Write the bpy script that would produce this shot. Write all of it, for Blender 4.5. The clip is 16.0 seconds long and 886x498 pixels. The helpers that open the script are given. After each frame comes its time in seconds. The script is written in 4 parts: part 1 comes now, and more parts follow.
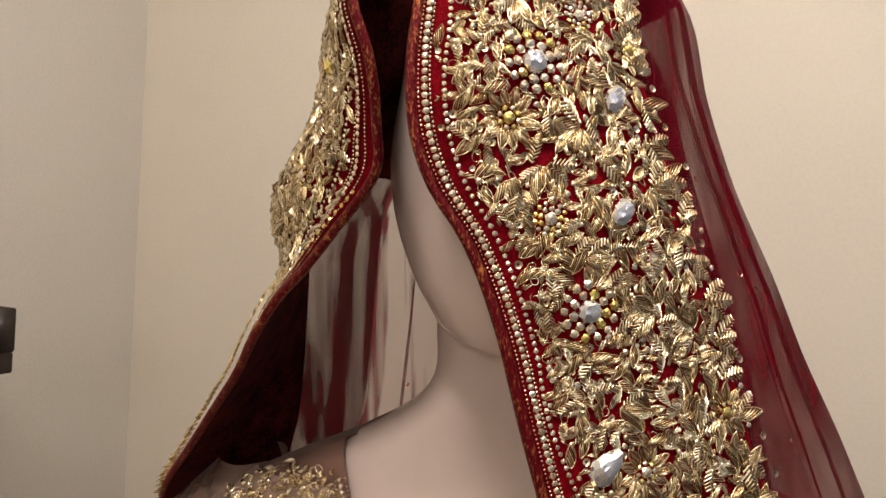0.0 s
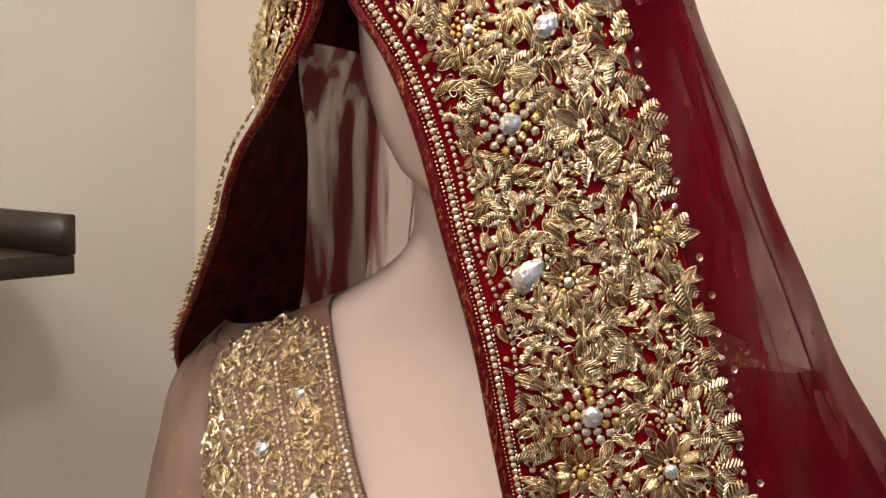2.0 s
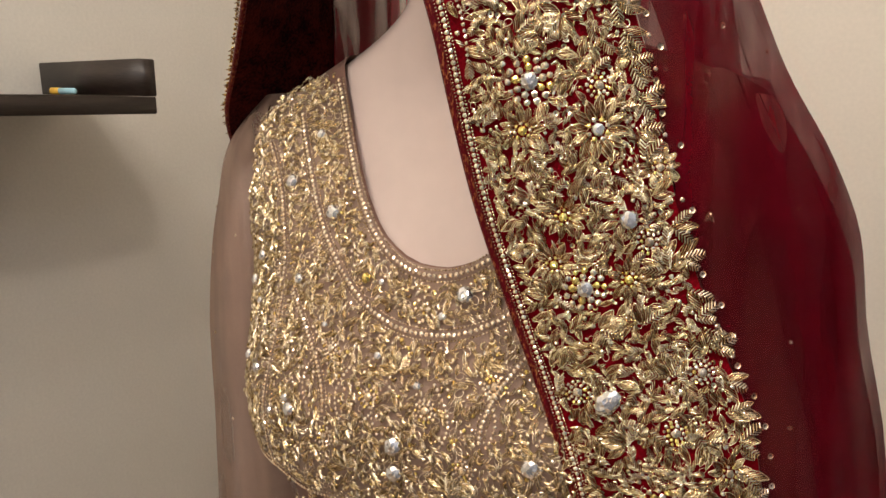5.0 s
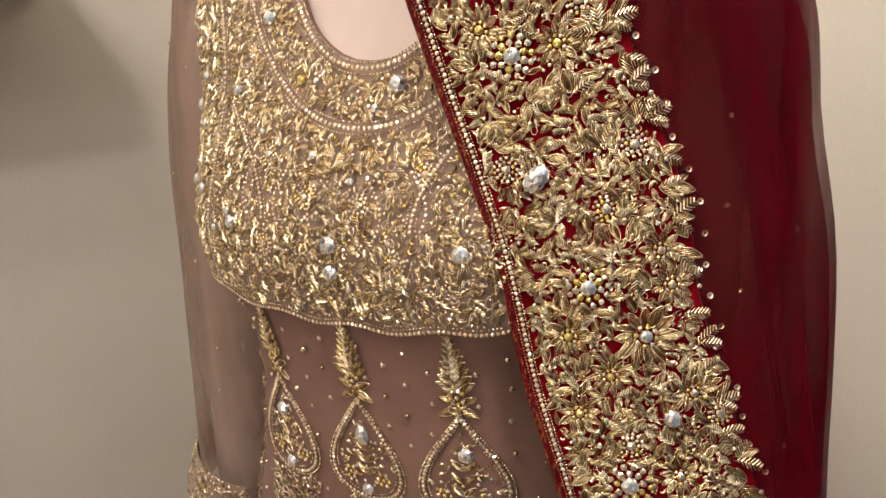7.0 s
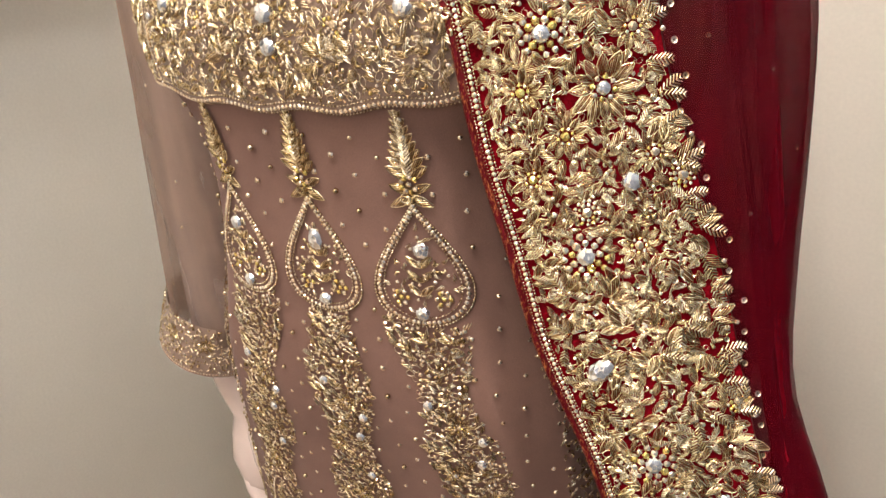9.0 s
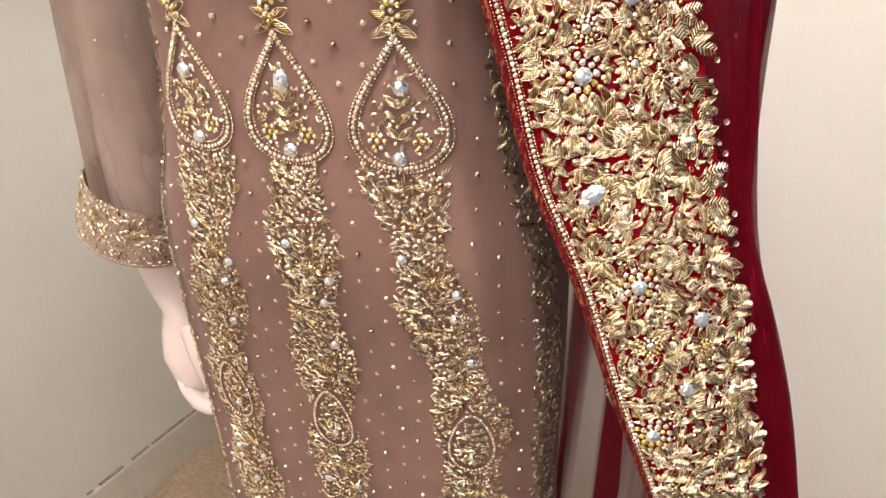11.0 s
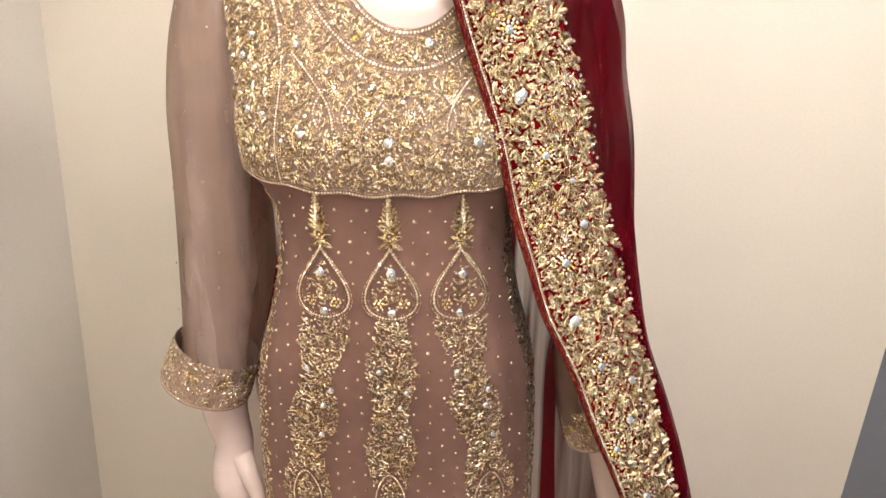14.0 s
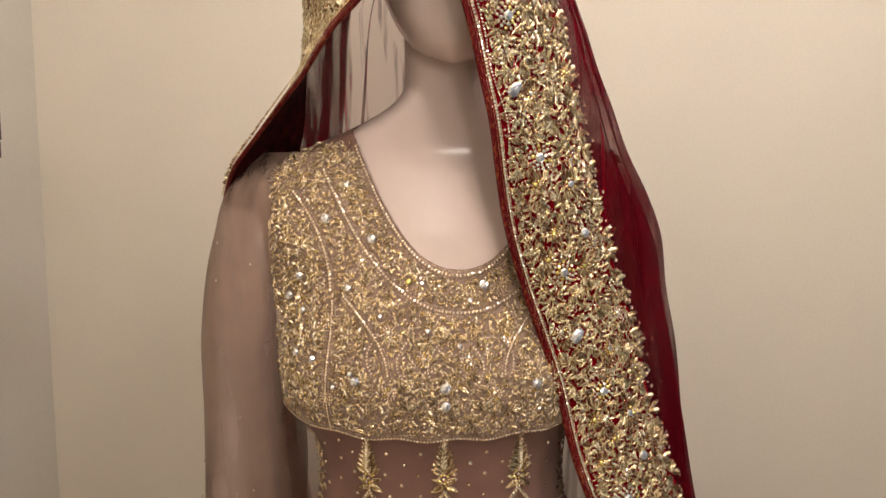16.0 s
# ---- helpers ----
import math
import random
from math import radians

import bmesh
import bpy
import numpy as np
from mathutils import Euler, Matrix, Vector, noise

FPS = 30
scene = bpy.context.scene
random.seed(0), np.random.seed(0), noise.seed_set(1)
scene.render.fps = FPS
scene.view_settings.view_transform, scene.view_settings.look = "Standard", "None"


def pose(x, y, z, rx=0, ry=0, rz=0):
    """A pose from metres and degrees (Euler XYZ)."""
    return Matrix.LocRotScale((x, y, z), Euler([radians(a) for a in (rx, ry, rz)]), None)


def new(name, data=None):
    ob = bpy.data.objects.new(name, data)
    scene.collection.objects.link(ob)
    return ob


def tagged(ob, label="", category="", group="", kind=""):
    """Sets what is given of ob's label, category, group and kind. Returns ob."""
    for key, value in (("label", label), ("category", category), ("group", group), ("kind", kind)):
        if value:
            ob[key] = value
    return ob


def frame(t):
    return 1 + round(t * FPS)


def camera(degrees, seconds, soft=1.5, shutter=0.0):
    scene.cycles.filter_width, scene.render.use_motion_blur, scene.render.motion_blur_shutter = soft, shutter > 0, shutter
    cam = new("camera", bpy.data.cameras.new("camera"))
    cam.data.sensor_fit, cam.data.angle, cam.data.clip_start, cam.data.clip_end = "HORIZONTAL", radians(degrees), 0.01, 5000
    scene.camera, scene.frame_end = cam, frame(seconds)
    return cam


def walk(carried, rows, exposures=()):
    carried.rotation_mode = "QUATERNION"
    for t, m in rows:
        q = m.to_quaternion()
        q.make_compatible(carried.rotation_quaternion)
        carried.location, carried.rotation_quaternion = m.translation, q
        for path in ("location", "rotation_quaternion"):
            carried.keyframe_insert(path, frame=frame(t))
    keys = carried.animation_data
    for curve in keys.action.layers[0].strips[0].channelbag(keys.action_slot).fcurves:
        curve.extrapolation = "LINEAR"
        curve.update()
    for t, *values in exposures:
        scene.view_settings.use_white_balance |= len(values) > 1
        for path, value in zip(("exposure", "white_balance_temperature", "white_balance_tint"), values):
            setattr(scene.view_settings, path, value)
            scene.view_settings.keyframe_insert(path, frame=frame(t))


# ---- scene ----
cam = camera(67.8, 16.0)
METRES, EYE, TILT, LEAN, TURN = 1.05, 1.74, -0.38, -2.98, 13.0
X0, Y0 = 0.056, -0.36
ROWS = [
    (0.0, 0.0, 0.0, 0.0, 0.0, 0.0, -0.0),
    (0.5, 0.0079, -0.0045, -0.0053, 0.13, -0.56, 0.02),
    (1.0, 0.0207, -0.0034, -0.018, 1.83, -2.07, 0.17),
    (1.5, 0.0362, -0.0031, -0.0331, 4.12, -3.64, 0.3),
    (2.0, 0.0515, -0.0088, -0.0455, 6.38, -4.56, 0.72),
    (2.5, 0.0654, -0.0195, -0.0586, 8.35, -6.05, 1.18),
    (3.0, 0.0736, -0.0369, -0.0749, 9.83, -7.66, 1.2),
    (3.5, 0.081, -0.0571, -0.0911, 11.16, -8.94, 1.08),
    (4.0, 0.0914, -0.0639, -0.1062, 12.07, -10.0, 1.54),
    (6.5, 0.139, -0.0678, -0.1887, 14.87, -15.65, 2.78),
    (7.0, 0.1505, -0.0655, -0.2118, 15.05, -17.22, 2.92),
    (7.5, 0.1554, -0.0644, -0.2336, 15.67, -18.66, 2.79),
    (8.0, 0.1591, -0.0651, -0.2534, 15.74, -20.22, 3.29),
    (8.5, 0.1648, -0.0645, -0.2713, 15.42, -21.84, 3.32),
    (9.0, 0.1726, -0.0642, -0.2907, 15.0, -23.61, 3.52),
    (9.5, 0.1752, -0.0659, -0.3112, 14.14, -25.77, 3.0),
    (10.0, 0.1775, -0.0709, -0.3335, 12.96, -28.28, 2.23),
    (12.5, -0.0022, -0.1802, -0.3361, -5.66, -26.98, -0.06),
    (13.0, -0.0243, -0.2367, -0.2977, -6.99, -23.66, -0.11),
    (13.5, -0.0504, -0.2757, -0.2592, -9.72, -21.21, -0.23),
    (14.0, -0.0648, -0.3103, -0.2165, -11.7, -18.6, -0.36),
    (14.5, -0.0769, -0.3297, -0.1831, -13.06, -17.16, -0.57),
    (15.0, -0.0907, -0.3312, -0.1506, -14.52, -14.73, -0.86),
    (15.5, -0.1102, -0.3164, -0.1268, -14.94, -12.58, -0.47),
    (16.0, -0.1268, -0.2537, -0.108, -14.83, -9.65, 0.7),
]
EXPOSURES = [(0.0, -0.18, 6300, 11), (2.0, 0.05, 6300, 11), (3.5, 0.0, 6300, 11), (7.0, 0.28, 6200, 9), (7.5, 0.52, 6150, 9), (8.5, 0.72, 6000, 8), (10.0, 1.0, 5800, 8), (11.2, 1.25, 5600, 8), (12.5, 1.3, 5500, 7), (13.3, 1.18, 5700, 8), (14.0, 0.95, 5900, 9), (14.5, 0.5, 6050, 9), (15.0, 0.17, 6200, 10), (16.0, 0.08, 6400, 11)]
walk(cam, [(t, pose(X0, Y0, EYE, TILT, LEAN, TURN) @ pose(METRES * x, METRES * y, METRES * z, 90 + pitch, roll, yaw)) for t, x, y, z, yaw, pitch, roll in ROWS], EXPOSURES)

# the figure leans a little on its stand: figure coordinates -> world
FIGURE = pose(X0, Y0, EYE, TILT, LEAN, TURN) @ pose(0, 0, 0, 0, 0, -TURN) @ pose(-X0, -Y0, -EYE)

# ---- light ----
world = bpy.data.worlds.new("room_air")
scene.world = world
world.use_nodes = True
world.node_tree.nodes["Background"].inputs[0].default_value = (1.0, 0.9, 0.78, 1)
world.node_tree.nodes["Background"].inputs[1].default_value = 0.02


def point_light(x, y, z, watts, radius, colour):
    data = bpy.data.lights.new("ceiling_bulb_or_fill", "POINT")
    data.energy, data.shadow_soft_size, data.color = watts, radius, colour
    ob = new("ceiling_bulb_or_fill", data)
    ob.location = (x, y, z)
    return ob


WARM = (1.0, 0.90, 0.80)
point_light(-0.06, -0.80, 2.60, 18, 0.075, WARM)
point_light(0.44, -0.56, 2.58, 19, 0.075, WARM)
# added frontal fill well below the ceiling, not a fitting of the room
point_light(0.15, -2.0, 2.2, 17, 0.10, WARM)

# ---- materials ----


def material(name, colour, rough=0.6, metal=0.0, vary=0.12, scale=60.0, fine=600.0, bump=0.1, sheen=0.0, stretch=(1, 1, 1), island=0.0, alpha=None, second=None, translucent=0.0, edge=(0.38, 0.62), ramp_at=(0.25, 0.75), spec=0.5):
    """Principled surface with variation at two scales, fine relief, and an optional sheer weave."""
    m = bpy.data.materials.new(name)
    m.use_nodes = True
    nt = m.node_tree
    N, L = nt.nodes, nt.links
    p = N["Principled BSDF"]
    co = N.new("ShaderNodeTexCoord")
    mp = N.new("ShaderNodeMapping")
    mp.inputs["Scale"].default_value = stretch
    L.new(co.outputs["Object"], mp.inputs[0])
    big, small = N.new("ShaderNodeTexNoise"), N.new("ShaderNodeTexNoise")
    big.inputs["Scale"].default_value, small.inputs["Scale"].default_value = scale, fine
    big.inputs["Detail"].default_value = 4
    for n in (big, small):
        L.new(mp.outputs[0], n.inputs["Vector"])
    add = N.new("ShaderNodeMath")
    add.operation = "MULTIPLY_ADD"
    add.inputs[1].default_value = 0.5
    L.new(small.outputs[0], add.inputs[0])
    half = N.new("ShaderNodeMath")
    half.operation = "MULTIPLY"
    half.inputs[1].default_value = 0.5
    L.new(big.outputs[0], half.inputs[0])
    L.new(half.outputs[0], add.inputs[2])
    value = add.outputs[0]
    if island:
        geo, info = N.new("ShaderNodeNewGeometry"), N.new("ShaderNodeObjectInfo")
        s = N.new("ShaderNodeMath")
        L.new(geo.outputs["Random Per Island"], s.inputs[0])
        L.new(info.outputs["Random"], s.inputs[1])
        fr = N.new("ShaderNodeMath")
        fr.operation = "FRACT"
        L.new(s.outputs[0], fr.inputs[0])
        mi = N.new("ShaderNodeMath")
        mi.operation = "MULTIPLY_ADD"
        mi.inputs[1].default_value = island
        L.new(fr.outputs[0], mi.inputs[0])
        sub = N.new("ShaderNodeMath")
        sub.operation = "SUBTRACT"
        sub.inputs[1].default_value = island / 2
        L.new(value, sub.inputs[0])
        L.new(sub.outputs[0], mi.inputs[2])
        value = mi.outputs[0]
    ramp = N.new("ShaderNodeValToRGB")
    c = np.array(colour)
    lo, hi = (c * (1 - 2.2 * vary), c * (1 + 2.2 * vary)) if second is None else (np.array(second), c)
    ramp.color_ramp.elements[0].position, ramp.color_ramp.elements[1].position = ramp_at
    ramp.color_ramp.elements[0].color, ramp.color_ramp.elements[1].color = (*np.clip(lo, 0, 1), 1), (*np.clip(hi, 0, 1), 1)
    L.new(value, ramp.inputs[0])
    L.new(ramp.outputs[0], p.inputs["Base Color"])
    p.inputs["Roughness"].default_value, p.inputs["Metallic"].default_value = rough, metal
    p.inputs["Sheen Weight"].default_value, p.inputs["Specular IOR Level"].default_value = sheen, spec
    if bump:
        b = N.new("ShaderNodeBump")
        b.inputs["Strength"].default_value, b.inputs["Distance"].default_value = bump, 0.002
        L.new(add.outputs[0], b.inputs["Height"])
        L.new(b.outputs[0], p.inputs["Normal"])
    if alpha:
        lo_a, hi_a, across = alpha
        st = N.new("ShaderNodeMapping")
        st.inputs["Scale"].default_value = across
        L.new(co.outputs["Object"], st.inputs[0])
        fold = N.new("ShaderNodeTexNoise")
        fold.inputs["Scale"].default_value, fold.inputs["Detail"].default_value = 1.0, 2.5
        L.new(st.outputs[0], fold.inputs["Vector"])
        mr = N.new("ShaderNodeMapRange")
        mr.inputs["From Min"].default_value, mr.inputs["From Max"].default_value = edge
        mr.inputs["To Min"].default_value, mr.inputs["To Max"].default_value = lo_a, hi_a
        L.new(fold.outputs[0], mr.inputs[0])
        tr, mix = N.new("ShaderNodeBsdfTransparent"), N.new("ShaderNodeMixShader")
        through_cloth = N.new("ShaderNodeBsdfTranslucent")
        L.new(ramp.outputs[0], through_cloth.inputs[0])
        both = N.new("ShaderNodeMixShader")
        both.inputs[0].default_value = translucent
        L.new(p.outputs[0], both.inputs[1])
        L.new(through_cloth.outputs[0], both.inputs[2])
        L.new(mr.outputs[0], mix.inputs[0])
        L.new(tr.outputs[0], mix.inputs[1])
        L.new(both.outputs[0], mix.inputs[2])
        L.new(mix.outputs[0], N["Material Output"].inputs[0])
    return m


PLASTER = material("cream_wall_paint", (0.76, 0.69, 0.585), 0.7, vary=0.03, scale=2.5, fine=220, bump=0.12)
# west wall: greyer and a little darker than PLASTER
PLASTER_GREY = material("greyish_west_wall", (0.66, 0.625, 0.55), 0.7, vary=0.04, scale=2.5, fine=220, bump=0.12)
SLATE = material("slate_blue_paint", (0.20, 0.225, 0.29), 0.55, vary=0.05, scale=3, fine=200, bump=0.1)
CEILING = material("ceiling_paint", (0.78, 0.74, 0.66), 0.8, vary=0.03, scale=3, fine=150)
FLOORING = material("floor_tile", (0.42, 0.31, 0.21), 0.35, vary=0.2, scale=6, fine=90, bump=0.05)
GROUT = material("floor_grout", (0.25, 0.2, 0.15), 0.9)
SKIRTING = material("skirting_paint", (0.58, 0.52, 0.44), 0.5, vary=0.08, scale=14, fine=160)
DIRT = material("dirty_joint", (0.30, 0.26, 0.20), 0.9, vary=0.3, scale=40)
WENGE = material("dark_wenge_board", (0.030, 0.020, 0.015), 0.42, vary=0.35, scale=12, fine=90, bump=0.15, stretch=(0.6, 0.6, 8))
# same board as WENGE, paler to carry the light its top reflects
SHELF_TOP = material("lit_shelf_face", (0.10, 0.078, 0.058), 0.3, vary=0.3, scale=10, fine=120, stretch=(8, 0.6, 1))
SKIN = material("mannequin_plastic", (0.79, 0.64, 0.57), 0.18, vary=0.02, scale=8, fine=80, bump=0.02, spec=0.3)
TAUPE = material("taupe_lining", (0.240, 0.132, 0.100), 0.8, vary=0.10, scale=30, fine=1500, bump=0.25, sheen=0.08, spec=0.2)
NET = material("taupe_organza", (0.36, 0.245, 0.185), 0.55, vary=0.08, scale=30, fine=1500, bump=0.2, alpha=(0.42, 0.76, (30, 24, 5)), translucent=0.30, spec=0.2)
MAROON = material("maroon_chiffon", (0.125, 0.0010, 0.007), 0.75, vary=0.12, scale=25, fine=1500, bump=0.2, alpha=(0.52, 0.88, (54, 40, 0.9)), translucent=0.30, edge=(0.36, 0.66), spec=0.06)
MAROON_THIN = material("maroon_chiffon_single", (0.26, 0.010, 0.022), 0.75, vary=0.10, scale=25, fine=1500, bump=0.2, alpha=(0.42, 0.95, (84, 60, 1.0)), translucent=0.40, edge=(0.46, 0.60), spec=0.06)
MAROON_LOW = material("maroon_chiffon_layers", (0.17, 0.002, 0.010), 0.75, vary=0.10, scale=25, fine=1500, bump=0.2, alpha=(0.34, 0.98, (30, 24, 0.6)), translucent=0.15, edge=(0.41, 0.50), spec=0.06)
VELVET = material("red_velvet", (0.165, 0.0015, 0.006), 0.85, vary=0.30, scale=60, fine=900, bump=0.5, spec=0.05)
# velvet back of the borders, and the dark tone put in for hood shade
BACK_AND_SHADE = material("dark_velvet_back_and_shade", (0.085, 0.009, 0.006), 0.9, vary=0.0, scale=75, fine=500, bump=0.5, second=(0.016, 0.001, 0.002), ramp_at=(0.40, 0.62), spec=0.1)
PIPING = material("gold_flecked_cord", (0.50, 0.17, 0.05), 0.4, 0.3, scale=520, fine=1500, bump=0.8, second=(0.12, 0.002, 0.006), stretch=(1, 1, 0.35), ramp_at=(0.52, 0.66), spec=0.2)
GOLD = material("antique_gold_bullion", (1.0, 0.825, 0.52), 0.20, 1.0, scale=300, fine=2500, bump=0, island=1.0, second=(0.40, 0.275, 0.125))
GOLD_PALE = material("pale_gold_bullion", (1.0, 0.87, 0.64), 0.20, 1.0, scale=300, fine=2500, bump=0, island=1.0, second=(0.50, 0.375, 0.21))
AMBER = material("amber_bead", (1.0, 0.68, 0.22), 0.12, 0.95, vary=0.1, scale=400, island=0.5, bump=0)
CHAMPAGNE = material("champagne_stone", (1.0, 0.87, 0.69), 0.09, 0.92, scale=400, island=0.7, bump=0, second=(0.92, 0.72, 0.50))
CRYSTAL = material("foil_backed_crystal", (1.0, 0.99, 0.98), 0.07, 0.88, scale=300, bump=0, second=(0.93, 0.92, 0.91), spec=0.8)
YELLOW = material("yellow_plastic", (0.75, 0.45, 0.05), 0.4)
CYAN = material("pale_blue_plastic", (0.35, 0.60, 0.70), 0.4)

# ---- builders ----


def curve(xs, ys):
    """Smooth line through knots (Catmull-Rom), flat outside them."""
    xs, ys = np.array(xs, float), np.array(ys, float)
    if xs[0] > xs[-1]:
        xs, ys = xs[::-1], ys[::-1]
    d = np.gradient(ys, xs)

    table, n = [], 1200
    for x in np.linspace(xs[0], xs[-1], n + 1):
        i = int(np.clip(np.searchsorted(xs, x) - 1, 0, len(xs) - 2))
        h = xs[i + 1] - xs[i]
        t = (x - xs[i]) / h
        table.append(float((2 * t**3 - 3 * t**2 + 1) * ys[i] + (t**3 - 2 * t**2 + t) * h * d[i] + (3 * t**2 - 2 * t**3) * ys[i + 1] + (t**3 - t**2) * h * d[i + 1]))
    x0, k = float(xs[0]), n / float(xs[-1] - xs[0])

    def at(x):
        q = (x - x0) * k
        if q <= 0:
            return table[0]
        if q >= n:
            return table[n]
        i = int(q)
        return table[i] + (table[i + 1] - table[i]) * (q - i)
    return at


class Geo:
    """Gathers vertices and faces for one mesh."""

    def __init__(self):
        self.v, self.f, self.n = [], [], 0

    def add(self, verts, faces, m=None):
        verts = np.asarray(verts, float)
        if m is not None:
            m = np.array(m)
            verts = verts @ m[:3, :3].T + m[:3, 3]
        self.v.append(verts)
        self.f.extend([tuple(i + self.n for i in f) for f in faces])
        self.n += len(verts)
        return self

    def grid(self, rows, closed=False, cap=False):
        """Quads over a list of equally long rows of points."""
        k = len(rows[0])
        base = self.n
        self.v.append(np.asarray(rows, float).reshape(-1, 3))
        self.n += k * len(rows)
        for i in range(len(rows) - 1):
            for j in range(k if closed else k - 1):
                a, b = base + i * k + j, base + i * k + (j + 1) % k
                self.f.append((a, b, b + k, a + k))
        if cap:
            self.f.append(tuple(range(base + k - 1, base - 1, -1)))
            self.f.append(tuple(range(self.n - k, self.n)))
        return self

    def mesh(self, name, mat, smooth=True):
        me = bpy.data.meshes.new(name)
        me.from_pydata(np.concatenate(self.v).tolist(), [], self.f)
        me.materials.append(mat)
        if smooth:
            me.polygons.foreach_set("use_smooth", [True] * len(me.polygons))
        me.update()
        return me


def part(name, geo, mat, parent, label="", smooth=True, kind=""):
    ob = new(name, geo.mesh(name, mat, smooth))
    ob.parent = parent
    return tagged(ob, label, kind=kind)


def thing(name, m, label, category):
    ob = new(name)
    ob.empty_display_size = 0.1
    ob.matrix_world = m
    return tagged(ob, label, category)


def slab(geo, x0, x1, y0, y1, z0, z1, bevel=0.0, m=None):
    bm = bmesh.new()
    bmesh.ops.create_cube(bm, size=1, matrix=Matrix.LocRotScale(((x0 + x1) / 2, (y0 + y1) / 2, (z0 + z1) / 2), None, (abs(x1 - x0), abs(y1 - y0), abs(z1 - z0))))
    if bevel:
        bmesh.ops.bevel(bm, geom=bm.edges[:], offset=bevel, segments=2, affect="EDGES")
    bm.verts.index_update()
    geo.add([v.co[:] for v in bm.verts], [[v.index for v in f.verts] for f in bm.faces], m)
    bm.free()
    return geo


def tube(geo, points, radii, sides=10, cap=True, flat=1.0):
    """A round limb or cord along points."""
    P = [Vector(p) for p in points]
    rows, side = [], None
    for i, p in enumerate(P):
        t = (P[min(i + 1, len(P) - 1)] - P[max(i - 1, 0)]).normalized()
        if side is None:
            side = t.orthogonal().normalized()
        side = (side - t * side.dot(t)).normalized()
        up = t.cross(side)
        r = radii[i] if hasattr(radii, "__len__") else radii
        rows.append([p + side * (r * math.cos(a)) + up * (r * flat * math.sin(a)) for a in np.linspace(0, 2 * math.pi, sides, endpoint=False)])
    geo.grid([[q[:] for q in r] for r in rows], closed=True, cap=cap)
    return geo


# ---- room ----
CORNER = Vector((-0.757, 0.685, 0))
ROOM = Matrix.Translation(CORNER) @ pose(0, 0, 0, 0, 0, -10.0)
WIDE, LONG, HIGH, THICK = 1.66, 3.6, 2.75, 0.12


def structure(name, geo, mat, label, category, parent=None, smooth=False):
    ob = new(name, geo.mesh(name, mat, smooth))
    ob.matrix_world = ROOM
    return tagged(ob, label, category, kind="structure")


structure("wall_north", slab(Geo(), -THICK, WIDE + THICK, 0, THICK, 0, HIGH), PLASTER, "cream painted plaster wall behind the figure", "wall")
structure("wall_west", slab(Geo(), -THICK, 0, -LONG, 0, 0, HIGH), PLASTER_GREY, "plaster wall with a shelf, greyer and darker than the north wall", "wall")
structure("wall_east", slab(Geo(), WIDE, WIDE + THICK, -LONG, 0, 0, HIGH), SLATE, "slate blue painted side wall", "wall")
structure("wall_south", slab(Geo(), -THICK, WIDE + THICK, -LONG - THICK, -LONG, 0, HIGH), PLASTER, "cream painted plaster wall", "wall")
structure("ceiling", slab(Geo(), -THICK, WIDE + THICK, -LONG - THICK, THICK, HIGH, HIGH + 0.1), CEILING, "off-white painted ceiling", "ceiling")
floor = structure("floor", slab(Geo(), -THICK, WIDE + THICK, -LONG - THICK, THICK, -0.1, -0.004), GROUT, "brown tiled floor with stained grout", "floor")
structure("baseboard_north", slab(Geo(), 0.014, WIDE, -0.012, 0, 0, 0.13, 0.002), SKIRTING, "beige tiled skirting with a dirty top edge", "baseboard")
structure("baseboard_west", slab(Geo(), 0, 0.012, -LONG, 0, 0, 0.13, 0.002), SKIRTING, "beige tiled skirting with a dirty top edge", "baseboard")
structure("baseboard_east", slab(Geo(), WIDE - 0.012, WIDE, -LONG, -0.014, 0, 0.13, 0.002), SKIRTING, "beige tiled skirting", "baseboard")
g = Geo()
rng = random.Random(5)
for k in range(46):
    a = rng.uniform(0.02, 1.0)
    w = rng.uniform(0.008, 0.05)
    if k % 2:
        slab(g, a, a + w, -0.006, -0.0005, 0.1305, 0.1305 + rng.uniform(0.002, 0.007))
    else:
        slab(g, 0.0005, 0.006, -a - w, -a, 0.1305, 0.1305 + rng.uniform(0.002, 0.005))
structure("trim", g, DIRT, "grey dirty sealant along the skirting top", "trim")

tile = slab(Geo(), 0, 0.396, 0, 0.396, -0.012, 0, 0.002).mesh("tile", FLOORING, False)
for i in range(5):
    for j in range(9):
        if i * 0.4 + 0.396 > WIDE + 0.1:
            continue
        t = new("tile", tile)
        t.parent = floor
        t.location = (i * 0.4 + 0.005, -j * 0.4 - 0.4, 0)

# ---- shelf on the west wall ----
shelf = thing("wall_shelf", ROOM @ pose(0, -0.413, 1.578), "dark wenge floating wall shelf with an upright end panel", "shelf")
D = 0.285
part("board", slab(Geo(), 0.001, D, -0.9, 0, 0, 0.022, 0.0012), WENGE, shelf)
part("shelf_top", slab(Geo(), 0.003, D - 0.004, -0.898, -0.02, 0.0224, 0.0236), SHELF_TOP, shelf, "glossy top face, its reflected light put into a paler brown")
part("end_panel", slab(Geo(), 0.001, D + 0.001, -0.021, 0.001, 0.0225, 0.070, 0.0012), WENGE, shelf)
part("end_panel", slab(Geo(), 0.001, D + 0.001, -0.901, -0.879, 0.0225, 0.070, 0.0012), WENGE, shelf)
pen = thing("marker_pen", ROOM @ pose(0.21, -0.50, 1.578 + 0.0236 + 0.0046, 0, 0, 28), "small pale blue marker pen with a yellow cap", "pen")
